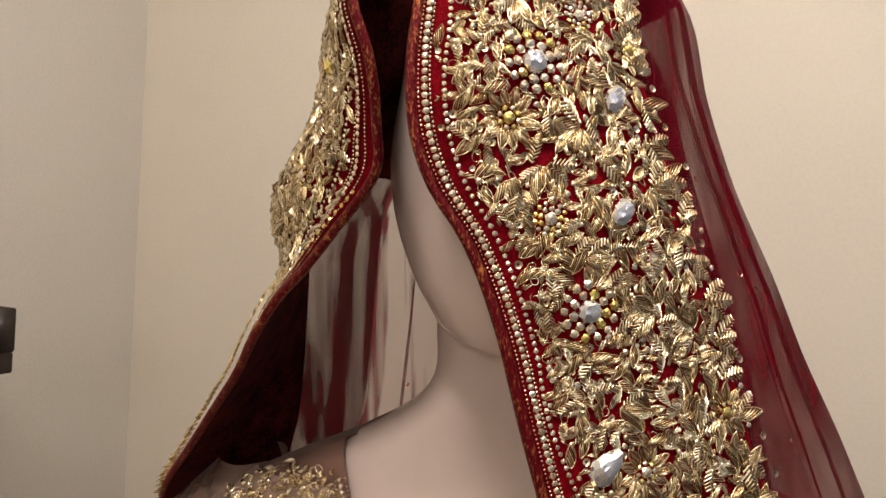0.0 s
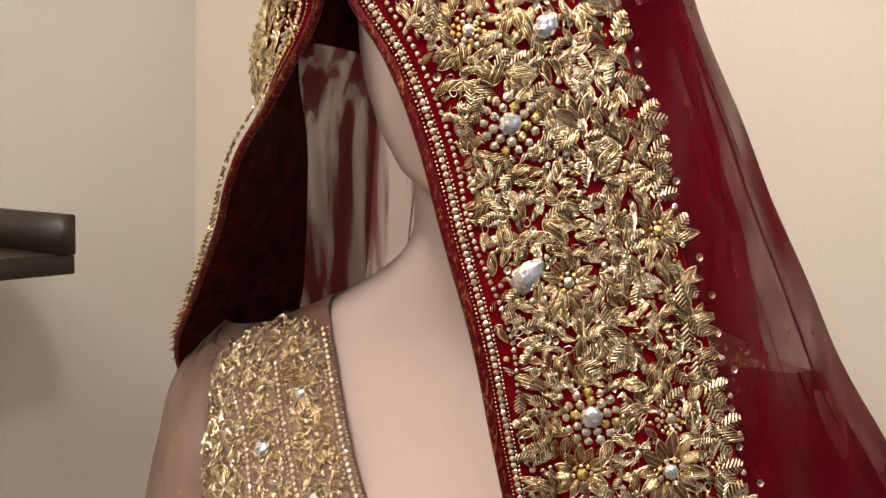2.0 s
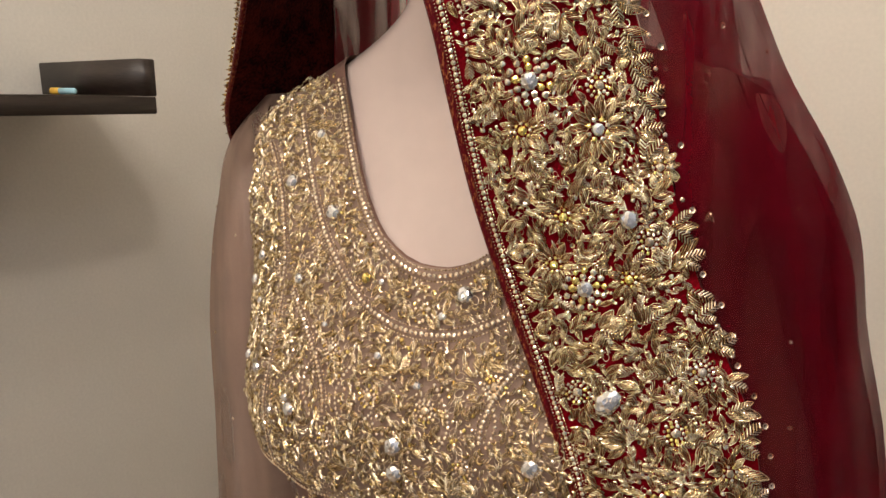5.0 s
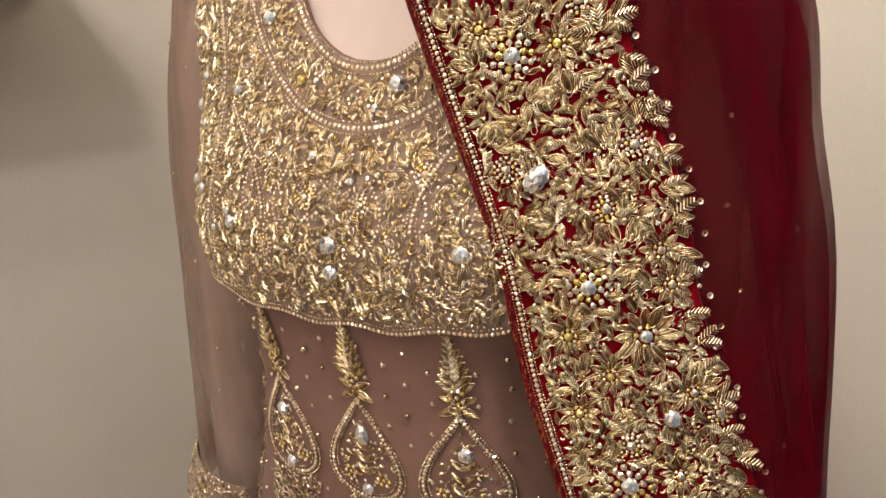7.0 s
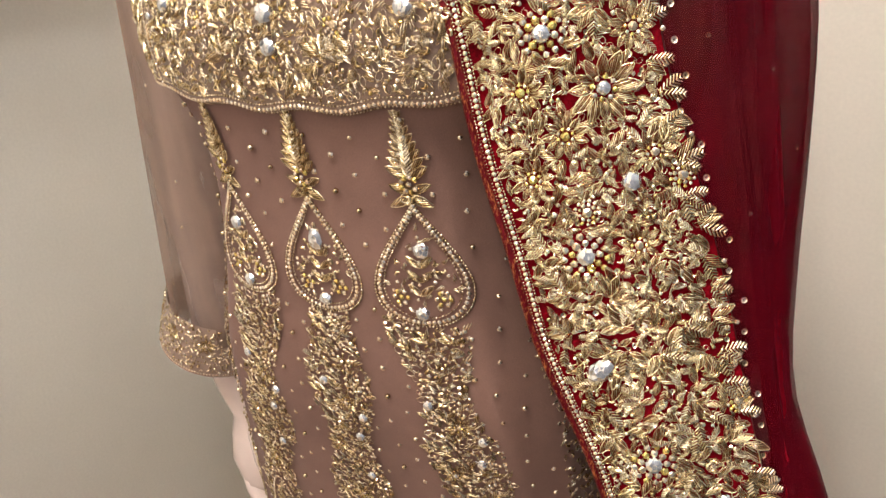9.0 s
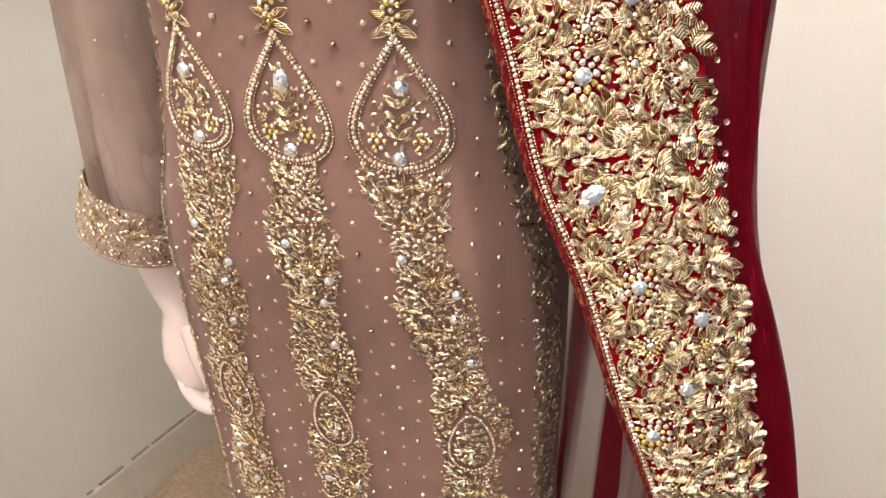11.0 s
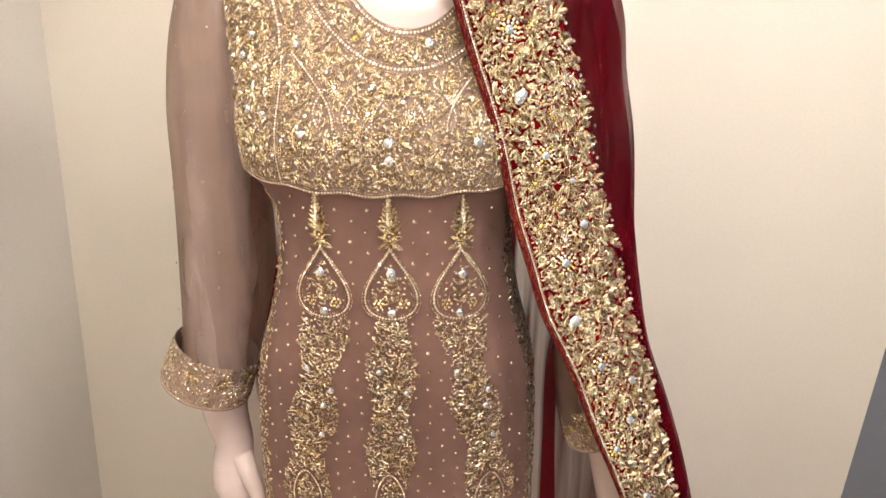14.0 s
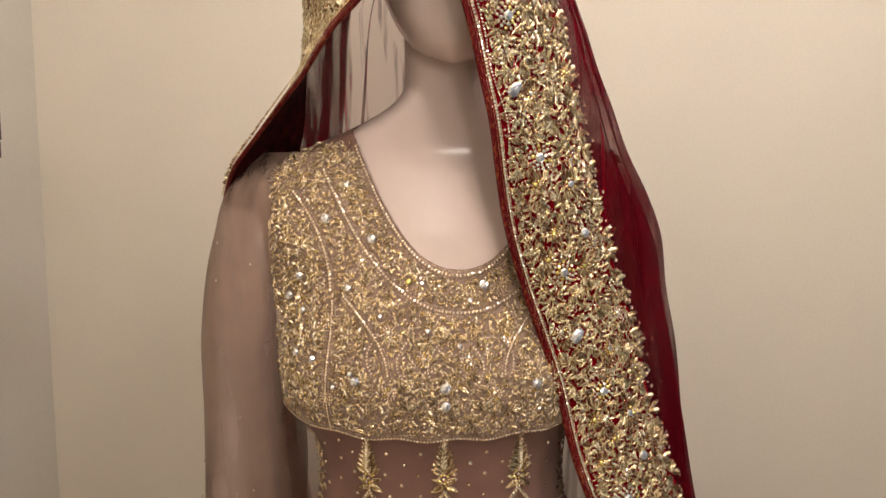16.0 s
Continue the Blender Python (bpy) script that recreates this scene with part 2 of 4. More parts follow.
part("barrel", tube(Geo(), [(0, 0, 0), (0.020, 0, 0), (0.022, 0, 0)], [0.0042, 0.0042, 0.0028], 12), CYAN, pen)
part("cap", tube(Geo(), [(-0.013, 0, 0), (-0.012, 0, 0), (-0.0005, 0, 0)], [0.003, 0.0045, 0.0046], 12), YELLOW, pen)

# ---- the figure ----
# heights, half widths, front and back of the dressed trunk
TZ = [0.22, 0.60, 0.80, 0.95, 1.08, 1.17, 1.25, 1.32, 1.352, 1.375, 1.42, 1.46, 1.50, 1.53, 1.555, 1.575, 1.59, 1.602, 1.615, 1.635, 1.66, 1.70, 1.72]
t_rx = curve(TZ, [0.225, 0.185, 0.170, 0.164, 0.161, 0.153, 0.131, 0.122, 0.128, 0.146, 0.155, 0.160, 0.168, 0.176, 0.180, 0.180, 0.176, 0.166, 0.143, 0.096, 0.056, 0.047, 0.047])
t_yf = curve(TZ, [-0.10, -0.078, -0.070, -0.073, -0.084, -0.097, -0.100, -0.104, -0.108, -0.112, -0.113, -0.102, -0.087, -0.075, -0.062, -0.052, -0.045, -0.040, -0.037, -0.037, -0.040, -0.043, -0.043])
t_yb = curve(TZ, [0.14, 0.125, 0.115, 0.112, 0.112, 0.100, 0.085, 0.078, 0.078, 0.080, 0.082, 0.082, 0.080, 0.077, 0.072, 0.066, 0.060, 0.056, 0.054, 0.054, 0.054, 0.056, 0.056])
t_xc = curve(TZ, [0, 0, -0.004, -0.006, -0.005, -0.003, -0.001, 0, 0, 0.001, 0.002, 0.004, 0.006, 0.007, 0.008, 0.008, 0.009, 0.010, 0.010, 0.010, 0.011, 0.012, 0.012])


def square(z):
    """How squarish the trunk's outline is: flatter in front from the bust down."""
    return 2.35 + 0.6 * min(max((1.50 - z) / 0.08, 0), 1)


def trunk(th, z, grow=0.0):
    """Point on the trunk: th = 0 in front, counting towards +x."""
    n = 2 / square(z)
    s, c = math.sin(th), math.cos(th)
    y = (t_yf(z) - grow) if c > 0 else (t_yb(z) + grow)
    return (t_xc(z) + (t_rx(z) + grow) * math.copysign(abs(s) ** n, s), abs(c) ** n * y, z)


def front(x, z, grow=0.0):
    """Point on the front of the trunk at x, z."""
    q = min(abs(x - t_xc(z)) / (t_rx(z) + grow), 0.999)
    return (x, (t_yf(z) - grow) * (1 - q ** square(z)) ** (1 / square(z)), z)


def neckline(x):
    return 1.511 + 0.109 * (abs(x - 0.018) / 0.091) ** 2.2


fig = Geo()
TH = np.linspace(0, 2 * math.pi, 64, endpoint=False)
fig.grid([[trunk(a, z, -0.006) for a in TH] for z in np.concatenate([np.linspace(0.75, 1.5, 34), np.linspace(1.51, 1.72, 40)])], closed=True, cap=True)
# head
hz = np.linspace(0, 1, 30)
h_rx = curve([0, 0.03, 0.1, 0.22, 0.4, 0.6, 0.8, 0.93, 1], [0.004, 0.024, 0.041, 0.057, 0.067, 0.062, 0.056, 0.038, 0.004])
h_yf = curve([0, 0.03, 0.1, 0.22, 0.4, 0.6, 0.8, 0.93, 1], [-0.062, -0.078, -0.088, -0.093, -0.094, -0.090, -0.072, -0.040, 0.0])
h_yb = curve([0, 0.03, 0.1, 0.22, 0.4, 0.6, 0.8, 0.93, 1], [-0.050, -0.010, 0.030, 0.065, 0.088, 0.098, 0.090, 0.06, 0.004])
rows = []
for h in hz:
    yf, yb = h_yf(h), h_yb(h)
    rows.append([(0.016 + h_rx(h) * math.sin(a), (yf + yb) / 2 - (yb - yf) / 2 * math.cos(a), 1.690 + 0.225 * h) for a in TH])
fig.grid(rows, closed=True, cap=True)
ARM_W = [(-0.160, 0.012, 1.545), (-0.182, 0.012, 1.50), (-0.197, 0.012, 1.40), (-0.205, 0.010, 1.30), (-0.211, 0.004, 1.20), (-0.216, -0.002, 1.12), (-0.216, 0.004, 1.06), (-0.212, 0.010, 1.02)]
ARM_E = [(0.134, 0.014, 1.540), (0.152, 0.014, 1.50), (0.176, 0.012, 1.40), (0.200, 0.006, 1.30), (0.218, -0.006, 1.20), (0.232, -0.018, 1.12), (0.250, -0.026, 1.03), (0.278, -0.030, 0.90)]
for arm, side, dx in ((ARM_W, 1, 0.0), (ARM_E, -1, 0.02)):
    x, y, z = arm[-1]
    palm = [(x - 0.003 * side + dx * 0.4, y - 0.002, z - 0.025), (x - 0.003 * side + dx, y - 0.004, z - 0.052), (x + 0.004 * side + dx, y - 0.006, z - 0.080), (x + 0.012 * side + dx, y - 0.008, z - 0.094)]
    tube(fig, arm + palm, [0.040, 0.044, 0.038, 0.036, 0.036, 0.031, 0.026, 0.0235, 0.0255, 0.0285, 0.026, 0.014], 22, flat=0.94)
for side, w in ((1, ARM_W[-1]), (-1, ARM_E[-1])):
    x, y, z = w
    dx = 0.0 if side > 0 else 0.02
    # curled fingers and thumb
    for k in range(4):
        fx, fy = x + (-0.004 + 0.003 * k) * side + dx, y - 0.020 + 0.009 * k
        tube(fig, [(fx, fy, z - 0.066), (fx + 0.004 * side, fy - 0.002, z - 0.088), (fx + 0.014 * side, fy - 0.004, z - 0.102), (fx + 0.028 * side, fy - 0.004, z - 0.106), (fx + 0.040 * side, fy - 0.003, z - 0.104)], [0.0105, 0.0105, 0.0098, 0.0085, 0.0055], 12)
    tube(fig, [(x + 0.012 * side + dx, y - 0.012, z - 0.012), (x + 0.024 * side + dx, y - 0.022, z - 0.040), (x + 0.034 * side + dx, y - 0.026, z - 0.068), (x + 0.040 * side + dx, y - 0.025, z - 0.092)], [0.013, 0.0115, 0.0095, 0.006], 12)
for s in (-1, 1):
    tube(fig, [(0.075 * s, 0.02, 0.82), (0.07 * s, 0.02, 0.62), (0.066 * s, 0.02, 0.46), (0.064 * s, 0.03, 0.28), (0.062 * s, 0.03, 0.10), (0.062 * s, 0.02, 0.05)], [0.078, 0.066, 0.050, 0.048, 0.034, 0.034], 20)
    tube(fig, [(0.062 * s, 0.05, 0.030), (0.064 * s, 0.0, 0.030), (0.068 * s, -0.07, 0.022), (0.07 * s, -0.13, 0.016)], [0.026, 0.036, 0.036, 0.014], 16, flat=0.8)
mannequin = new("mannequin", fig.mesh("mannequin", SKIN))
mannequin.matrix_world = FIGURE
tagged(mannequin, "pale pink plastic shop mannequin with a plain smooth face", "mannequin")

# ---- small goods: templates ----


def leaf_template(wires, width, stations=6, slant=28, sides=5, lift=0.05, cord=True):
    """A bullion-wire leaf, unit length along x: long oblique wires packed over a domed pad, a fine cord round it."""
    def half(x):
        return width * 0.5 * math.sin(math.pi * min(max(x, 0.0), 1.0) ** 0.85) ** 0.8 if 0 < x < 1 else 0.0

    v, f = [], []
    c, s = math.cos(radians(slant)), math.sin(radians(slant))
    reach = 0.5 * s + width * 0.30
    gap = 2 * reach / wires
    r = gap * 0.385
    for k in range(wires):
        off = -reach + gap * (k + 0.5)
        ts = [t for t in np.linspace(-0.8, 0.8, 161) if abs(t * s + off * c) < half(0.5 + t * c - off * s)]
        if len(ts) < 6:
            continue
        base = len(v)
        for i in range(stations):
            t = ts[0] + (ts[-1] - ts[0]) * i / (stations - 1)
            q = 2 * i / (stations - 1) - 1
            x, y = 0.5 + t * c - off * s, t * s + off * c
            taper = 1 - 0.6 * abs(q) ** 3
            up = lift * (1 - q * q)
            for j in range(sides):
                a = math.pi * j / (sides - 1)
                w = r * taper * math.cos(a)
                v.append((x - s * w, y + c * w, up + 0.01 + 1.35 * r * taper * math.sin(a)))
        for i in range(stations - 1):
            for j in range(sides - 1):
                a = base + i * sides + j
                f.append((a, a + 1, a + sides + 1, a + sides))
    if cord:
        n = 16
        base = len(v)
        for i in range(n):
            a = 2 * math.pi * i / n
            x = 0.5 - 0.53 * math.cos(a)
            y = math.copysign(half(min(max(x, 0.01), 0.99)) + 0.03, math.sin(a)) if 0 < i < n and i != n // 2 else 0.0
            for dy, dz in ((0.024, 0.0), (0.0, 0.05), (-0.024, 0.0)):
                v.append((x + dy * -math.cos(a), y + dy * math.sin(a), dz + 0.012 * (i % 2)))
        for i in range(n):
            for j in range(2):
                p, q = base + i * 3 + j, base + ((i + 1) % n) * 3 + j
                f.append((p, p + 1, q + 1, q))
    return np.array(v), f


def feather_template(pairs, width):
    """A leaf of short wires set chevron-wise either side of a midrib."""
    v, f = [], []
    r = 0.5 / pairs * 0.72
    for k in range(pairs):
        c = (k + 0.3) / pairs
        half = width * 0.5 * math.sin(math.pi * (0.1 + 0.85 * c)) ** 0.8
        for s in (-1, 1):
            base = len(v)
            for i in range(3):
                q = i / 2
                x, y = c + 0.22 * q * (half / width) * 2, s * q * half
                for j in range(4):
                    a = math.pi * j / 3
                    v.append((x + r * math.cos(a), y, 0.08 * (1 - q * q) + r * 1.5 * (1 - 0.5 * q) * math.sin(a)))
            for i in range(2):
                for j in range(3):
                    a = base + i * 4 + j
                    f.append((a, a + 1, a + 5, a + 4))
    return np.array(v), f


def curl_template(turn=2.6, n=9):
    """A curled purl wire, ridged along its length."""
    v, f = [], []
    for i in range(n):
        t = i / (n - 1)
        a = turn * t
        rad = 0.42 * (1 - 0.45 * t)
        x, y = 0.35 + rad * math.sin(a) - 0.1, rad * (1 - math.cos(a)) - 0.25
        nx, ny = math.cos(a + 1.57), math.sin(a + 1.57)
        r = (0.10 if i % 2 else 0.125) * (1 - 0.5 * abs(2 * t - 1) ** 3)
        for j in range(4):
            b = math.pi * j / 3
            v.append((x + nx * r * math.cos(b), y + ny * r * math.cos(b), 0.02 + 1.5 * r * math.sin(b)))
    for i in range(n - 1):
        for j in range(3):
            a = i * 4 + j
            f.append((a, a + 1, a + 5, a + 4))
    return np.array(v), f


def loop_template(n=14):
    """A fine twisted wire couched down in an open teardrop loop with a loose tail."""
    v, f = [], []
    for i in range(n):
        t = i / (n - 1)
        a = -0.5 + 6.6 * t
        rad = 0.30 * (0.55 + 0.45 * t)
        x, y = 0.5 - rad * 1.5 * math.cos(a), rad * math.sin(a)
        r = 0.024 if i % 2 else 0.036
        for j in range(4):
            b = math.pi * j / 3
            v.append((x - math.cos(a) * r * math.cos(b), y + math.sin(a) * r * math.cos(b), 0.03 + 0.06 * math.sin(5 * t) + 1.4 * r * math.sin(b)))
    for i in range(n - 1):
        for j in range(3):
            a = i * 4 + j
            f.append((a, a + 1, a + 5, a + 4))
    return np.array(v), f


def ball_template(rings=3, n=7):
    v, f = [(0, 0, 1.0)], []
    for i in range(1, rings + 1):
        a = math.pi * 0.62 * i / rings
        v += [(math.sin(a) * math.cos(2 * math.pi * j / n), math.sin(a) * math.sin(2 * math.pi * j / n), math.cos(a)) for j in range(n)]
    f += [(0, 1 + j, 1 + (j + 1) % n) for j in range(n)]
    for i in range(rings - 1):
        f += [(1 + i * n + j, 1 + (i + 1) * n + j, 1 + (i + 1) * n + (j + 1) % n, 1 + i * n + (j + 1) % n) for j in range(n)]
    return np.array(v) + (0, 0, 0.35), f


def gem_template(n=8, pear=0.0, long=1.0):
    """A cut stone: table, star facets, two rows of crown facets and a skirt, cut a little unevenly."""
    cut = random.Random(n * 7 + int(long * 10))
    v, f = [], []
    for r, z, off in ((0.30, 0.62, 0.0), (0.60, 0.52, 0.5), (0.84, 0.34, 0.0), (1.0, 0.06, 0.5), (0.96, -0.10, 0.5)):
        for j in range(n):
            a = 2 * math.pi * (j + off) / n
            x = r * math.cos(a)
            v.append((x * long * (1 + pear * max(math.cos(a), 0) ** 3), r * math.sin(a) * (1 - pear * 0.45 * max(math.cos(a), 0)), z + cut.uniform(-0.07, 0.07)))
    f.append(tuple(range(n)))
    for k in range(3):
        A, B, shift = k * n, (k + 1) * n, k % 2
        for j in range(n):
            b0, b1 = B + (j - 1 + shift) % n, B + (j + shift) % n
            f += [(A + j, b0, b1), (A + j, b1, A + (j + 1) % n)]
    f += [(3 * n + j, 4 * n + j, 4 * n + (j + 1) % n, 3 * n + (j + 1) % n) for j in range(n)]
    return np.array(v), f


def sequin_template(n=9):
    v, f = [], []
    for r, z in ((0.28, 0.06), (0.75, 0.10), (1.0, 0.32)):
        v += [(r * math.cos(2 * math.pi * j / n), r * math.sin(2 * math.pi * j / n), z) for j in range(n)]
    for i in range(2):
        f += [(i * n + j, i * n + (j + 1) % n, (i + 1) * n + (j + 1) % n, (i + 1) * n + j) for j in range(n)]
    return np.array(v), f


KINDS = {
    "leaf": (leaf_template(7, 0.36, slant=22), GOLD, True),
    "broad_leaf": (leaf_template(7, 0.44, slant=12), GOLD, True),
    "feather_leaf": (feather_template(7, 0.50), GOLD_PALE, True),
    "curl": (curl_template(), GOLD, True),
    "wire_loop": (loop_template(), GOLD_PALE, True),
    "small_leaf": (leaf_template(4, 0.40, 4, 20, 4, 0.06, False), GOLD_PALE, True),
    "small_curl": (curl_template(2.4, 7), GOLD, True),
    "bead": (ball_template(), GOLD_PALE, True),
    "amber_bead": (gem_template(6), AMBER, False),
    "chain_stone": (gem_template(5), CHAMPAGNE, False),
    "stone": (gem_template(5), CHAMPAGNE, False),
    "crystal": (gem_template(9), CRYSTAL, False),
    "amber_gem": (gem_template(7), AMBER, False),
    "oval_crystal": (gem_template(9, 0, 1.45), CRYSTAL, False),
    "pear_crystal": (gem_template(9, 0.45, 1.25), CRYSTAL, False),
    "sequin": (sequin_template(), GOLD_PALE, True),
}


class Embroidery:
    """Places pieces on a surface at(a, b) -> (point, normal, direction of a); near pieces become parts, the rest one joined part a kind."""

    def __init__(self, at, seed):
        self.at, self.items, self.rng = at, [], random.Random(seed)
        self.p, self.r, self.k = np.zeros((20000, 3)), np.zeros(20000), 0

    def put(self, kind, a, b, angle, size, block=0.0, off=(0, 0), tilt=0.0, lift=0.0):
        p, n, t = self.at(a, b)
        n, t = Vector(n).normalized(), Vector(t)
        t = (t - n * t.dot(n)).normalized()
        c = n.cross(t)
        d, e = t * math.cos(angle) + c * math.sin(angle), c * math.cos(angle) - t * math.sin(angle)
        p = Vector(p) + t * off[0] + c * off[1] + n * lift
        if tilt:
            d, n2 = d * math.cos(tilt) + n * math.sin(tilt), n * math.cos(tilt) - d * math.sin(tilt)
        else:
            n2 = n
        s = size
        m = Matrix(((d.x * s, e.x * s, n2.x * s, p.x), (d.y * s, e.y * s, n2.y * s, p.y), (d.z * s, e.z * s, n2.z * s, p.z), (0, 0, 0, 1)))
        self.items.append((kind, m))
        if block:
            mid = p + d * (block * 0.9 if "leaf" in kind or "curl" in kind else 0)
            self.hold(mid, block)

    def hold(self, p, r):
        self.p[self.k], self.r[self.k] = p[:], r
        self.k += 1

    def free(self, p, r):
        k = self.k
        d = self.p[:k] - np.array(p[:])
        return not k or bool(((d * d).sum(1) > ((self.r[:k] + r) * 0.82) ** 2).all())

    def build(self, parent, near, names=None):
        groups = {}
        for kind, m in self.items:
            groups.setdefault(kind, []).append(m)
        for kind, ms in groups.items():
            (v, f), mat, smooth = KINDS[kind]
            ms.sort(key=lambda m: not near(m.translation))
            singles, rest = ms[:135], ms[135:]
            me = Geo().add(v, f).mesh(kind, mat, smooth)
            for m in singles:
                ob = new(kind, me)
                ob.parent = parent
                ob.matrix_local = m
            if rest:
                g = Geo()
                for m in rest:
                    g.add(v, f, m)
                part(kind + "_field", g, mat, parent, "", smooth, "stuff")


def flower(em, a, b, size, centre="crystal", petals=9):
    r = size * 0.30
    turn = em.rng.uniform(0, 6.28)
    for k in range(petals + 3):
        an = turn + 2 * math.pi * k / (petals + 3)
        em.put("broad_leaf", a, b, an + em.rng.uniform(-0.1, 0.1), size * em.rng.uniform(0.56, 0.70), off=(r * math.cos(an) * 0.9, r * math.sin(an) * 0.9), tilt=em.rng.uniform(0.08, 0.22))
    for k in range(8):
        an = turn + k * 0.785
        em.put("amber_bead" if k % 2 else "stone", a, b, an, size * 0.075, off=(r * 0.95 * math.cos(an), r * 0.95 * math.sin(an)), lift=0.0014)
    em.put(centre, a, b, turn, r * 0.66, lift=0.0010)
    em.hold(Vector(em.at(a, b)[0]), size * 0.92)


def cluster(em, a, b, size, kind="stone", centre="crystal", second="stone"):
    em.put(centre, a, b, em.rng.uniform(0, 6), size * 0.34, lift=0.0006)
    turn = em.rng.uniform(0, 6)
    for ring, n, s in ((0.47, 9, 0.150), (0.72, 13, 0.135)):
        for k in range(n):
            an = turn + ring + 2 * math.pi * k / n
            em.put(em.rng.choice((kind, kind, second, "amber_bead")), a, b, an, size * s * em.rng.uniform(0.85, 1.1), off=(size * ring * math.cos(an), size * ring * math.sin(an)), lift=0.0004)
    em.hold(Vector(em.at(a, b)[0]), size * 0.9)


def sprig(em, a, b, angle, size, leaves=5, kinds=("leaf", "leaf", "feather_leaf")):
    for k in range(leaves):
        an = angle + (k - (leaves - 1) / 2) * 0.62
        em.put(em.rng.choice(kinds), a, b, an, size * em.rng.uniform(0.85, 1.1), size * 0.30, off=(size * 0.12 * math.cos(an), size * 0.12 * math.sin(an)), tilt=em.rng.uniform(0, 0.2))


def fill(em, sample, tries, kinds, sizes, block=0.30, orient=None):
    """Dart-throwing: sample() -> a, b."""
    for _ in range(tries):
        ab = sample()
        if ab is None:
            continue
        p = Vector(em.at(*ab)[0])
        s = em.rng.uniform(*sizes)
        if em.free(p, s * block):
            k = em.rng.choice(kinds)
            if "leaf" in k or "curl" in k or "loop" in k:
                an = em.rng.uniform(0, 6.28) if orient is None else orient(*ab) + em.rng.gauss(0, 0.45)
                em.put(k, *ab, an, s, tilt=em.rng.uniform(0, 0.25), off=(-0.5 * s * math.cos(an), -0.5 * s * math.sin(an)))
            else:
                em.put(k, *ab, em.rng.uniform(0, 6.28), min(s * 0.45, 0.0017))
            em.hold(p, s * block)


def chain(em, ab, step, kind, size, lift=0.0, clear=1.6):
    """Stones at even steps along a line of (a, b)."""
    P = [Vector(em.at(*q)[0]) for q in ab]
    left = 0.0
    for i in range(len(P) - 1):
        d = (P[i + 1] - P[i]).length
        while left < d:
            t = left / d
            q = (ab[i][0] + (ab[i + 1][0] - ab[i][0]) * t, ab[i][1] + (ab[i + 1][1] - ab[i][1]) * t)
            em.put(kind, *q, em.rng.uniform(0, 6), size * em.rng.uniform(0.92, 1.08), lift=lift)
            em.hold(Vector(em.at(*q)[0]), size * clear)
            left += step
        left -= d


# ---- the dress ----
dress = thing("embroidered_dress", FIGURE, "taupe organza dress with gold zardozi yoke and paisley columns", "dress")


def top_of(th):
    z = 1.30
    while z < 1.646:
        x = trunk(th, z)[0]
        if math.cos(th) > 0 and z > neckline(x):
            break
        z += 0.0005
    return z


cloth = Geo()
rows = []
NTH = 180
tops = [top_of(2 * math.pi * j / NTH) for j in range(NTH)]
for i in range(120):
    row = []
    for j in range(NTH):
        th = 2 * math.pi * j / NTH
        z = 0.22 + (tops[j] - 0.22) * (i / 119)
        ripple = 0.0012 * math.sin(th * 14 + 3 * math.sin(z * 5)) * min(max((1.36 - z) * 5, 0), 1)
        row.append(trunk(th, z, ripple - 0.0052 * min(max((i - 113) / 6, 0), 1) * (math.cos(th) < 0.35)))
    rows.append(row)
cloth.grid(rows, closed=True)
part("gown", cloth, TAUPE, dress)
# yoke panel lies on the gown and overhangs it a little at the seam


def seam(x):
    return 1.366 + 0.012 * (abs(x) / 0.13) ** 2 + 0.0015 * math.sin(x * 120)


YOKE = material("taupe_yoke_net", (0.34, 0.225, 0.165), 0.6, vary=0.12, scale=60, fine=1500, bump=0.3, sheen=0.2)
yoke = Geo()
rows = []
for j in range(97):
    th = -1.42 + 2.84 * j / 96
    z1 = min(top_of(th), 1.614)
    col = []
    for i in range(40):
        x = trunk(th, 1.375)[0]
        z0 = seam(x)
        z = z0 + (z1 - z0) * i / 39
        col.append(trunk(th, z, 0.0025))
    rows.append(col)
yoke.grid(rows)
part("yoke", yoke, YOKE, dress, "net yoke densely covered in gold bullion work")


def sleeve_mesh(centre, rx, ry, seed, n=72):
    g = Geo()
    rows = []
    zs = np.linspace(centre[0][2], centre[-1][2], 70)
    zz = [c[2] for c in centre]
    fx, fy = curve(zz, [c[0] for c in centre]), curve(zz, [c[1] for c in centre])
    frx, fry = curve(zz, rx), curve(zz, ry)
    for z in zs:
        row = []
        for j in range(n):
            a = 2 * math.pi * j / n
            w = 1 + 0.07 * noise.noise(Vector((math.cos(a) * 2.2, math.sin(a) * 2.2 + seed, z * 3.0))) + 0.035 * math.sin(5 * a + 9 * z + seed)
            row.append((fx(z) + frx(z) * w * math.cos(a), fy(z) + fry(z) * w * math.sin(a), z))
        rows.append(row)
    g.grid(rows, closed=True)
    return g


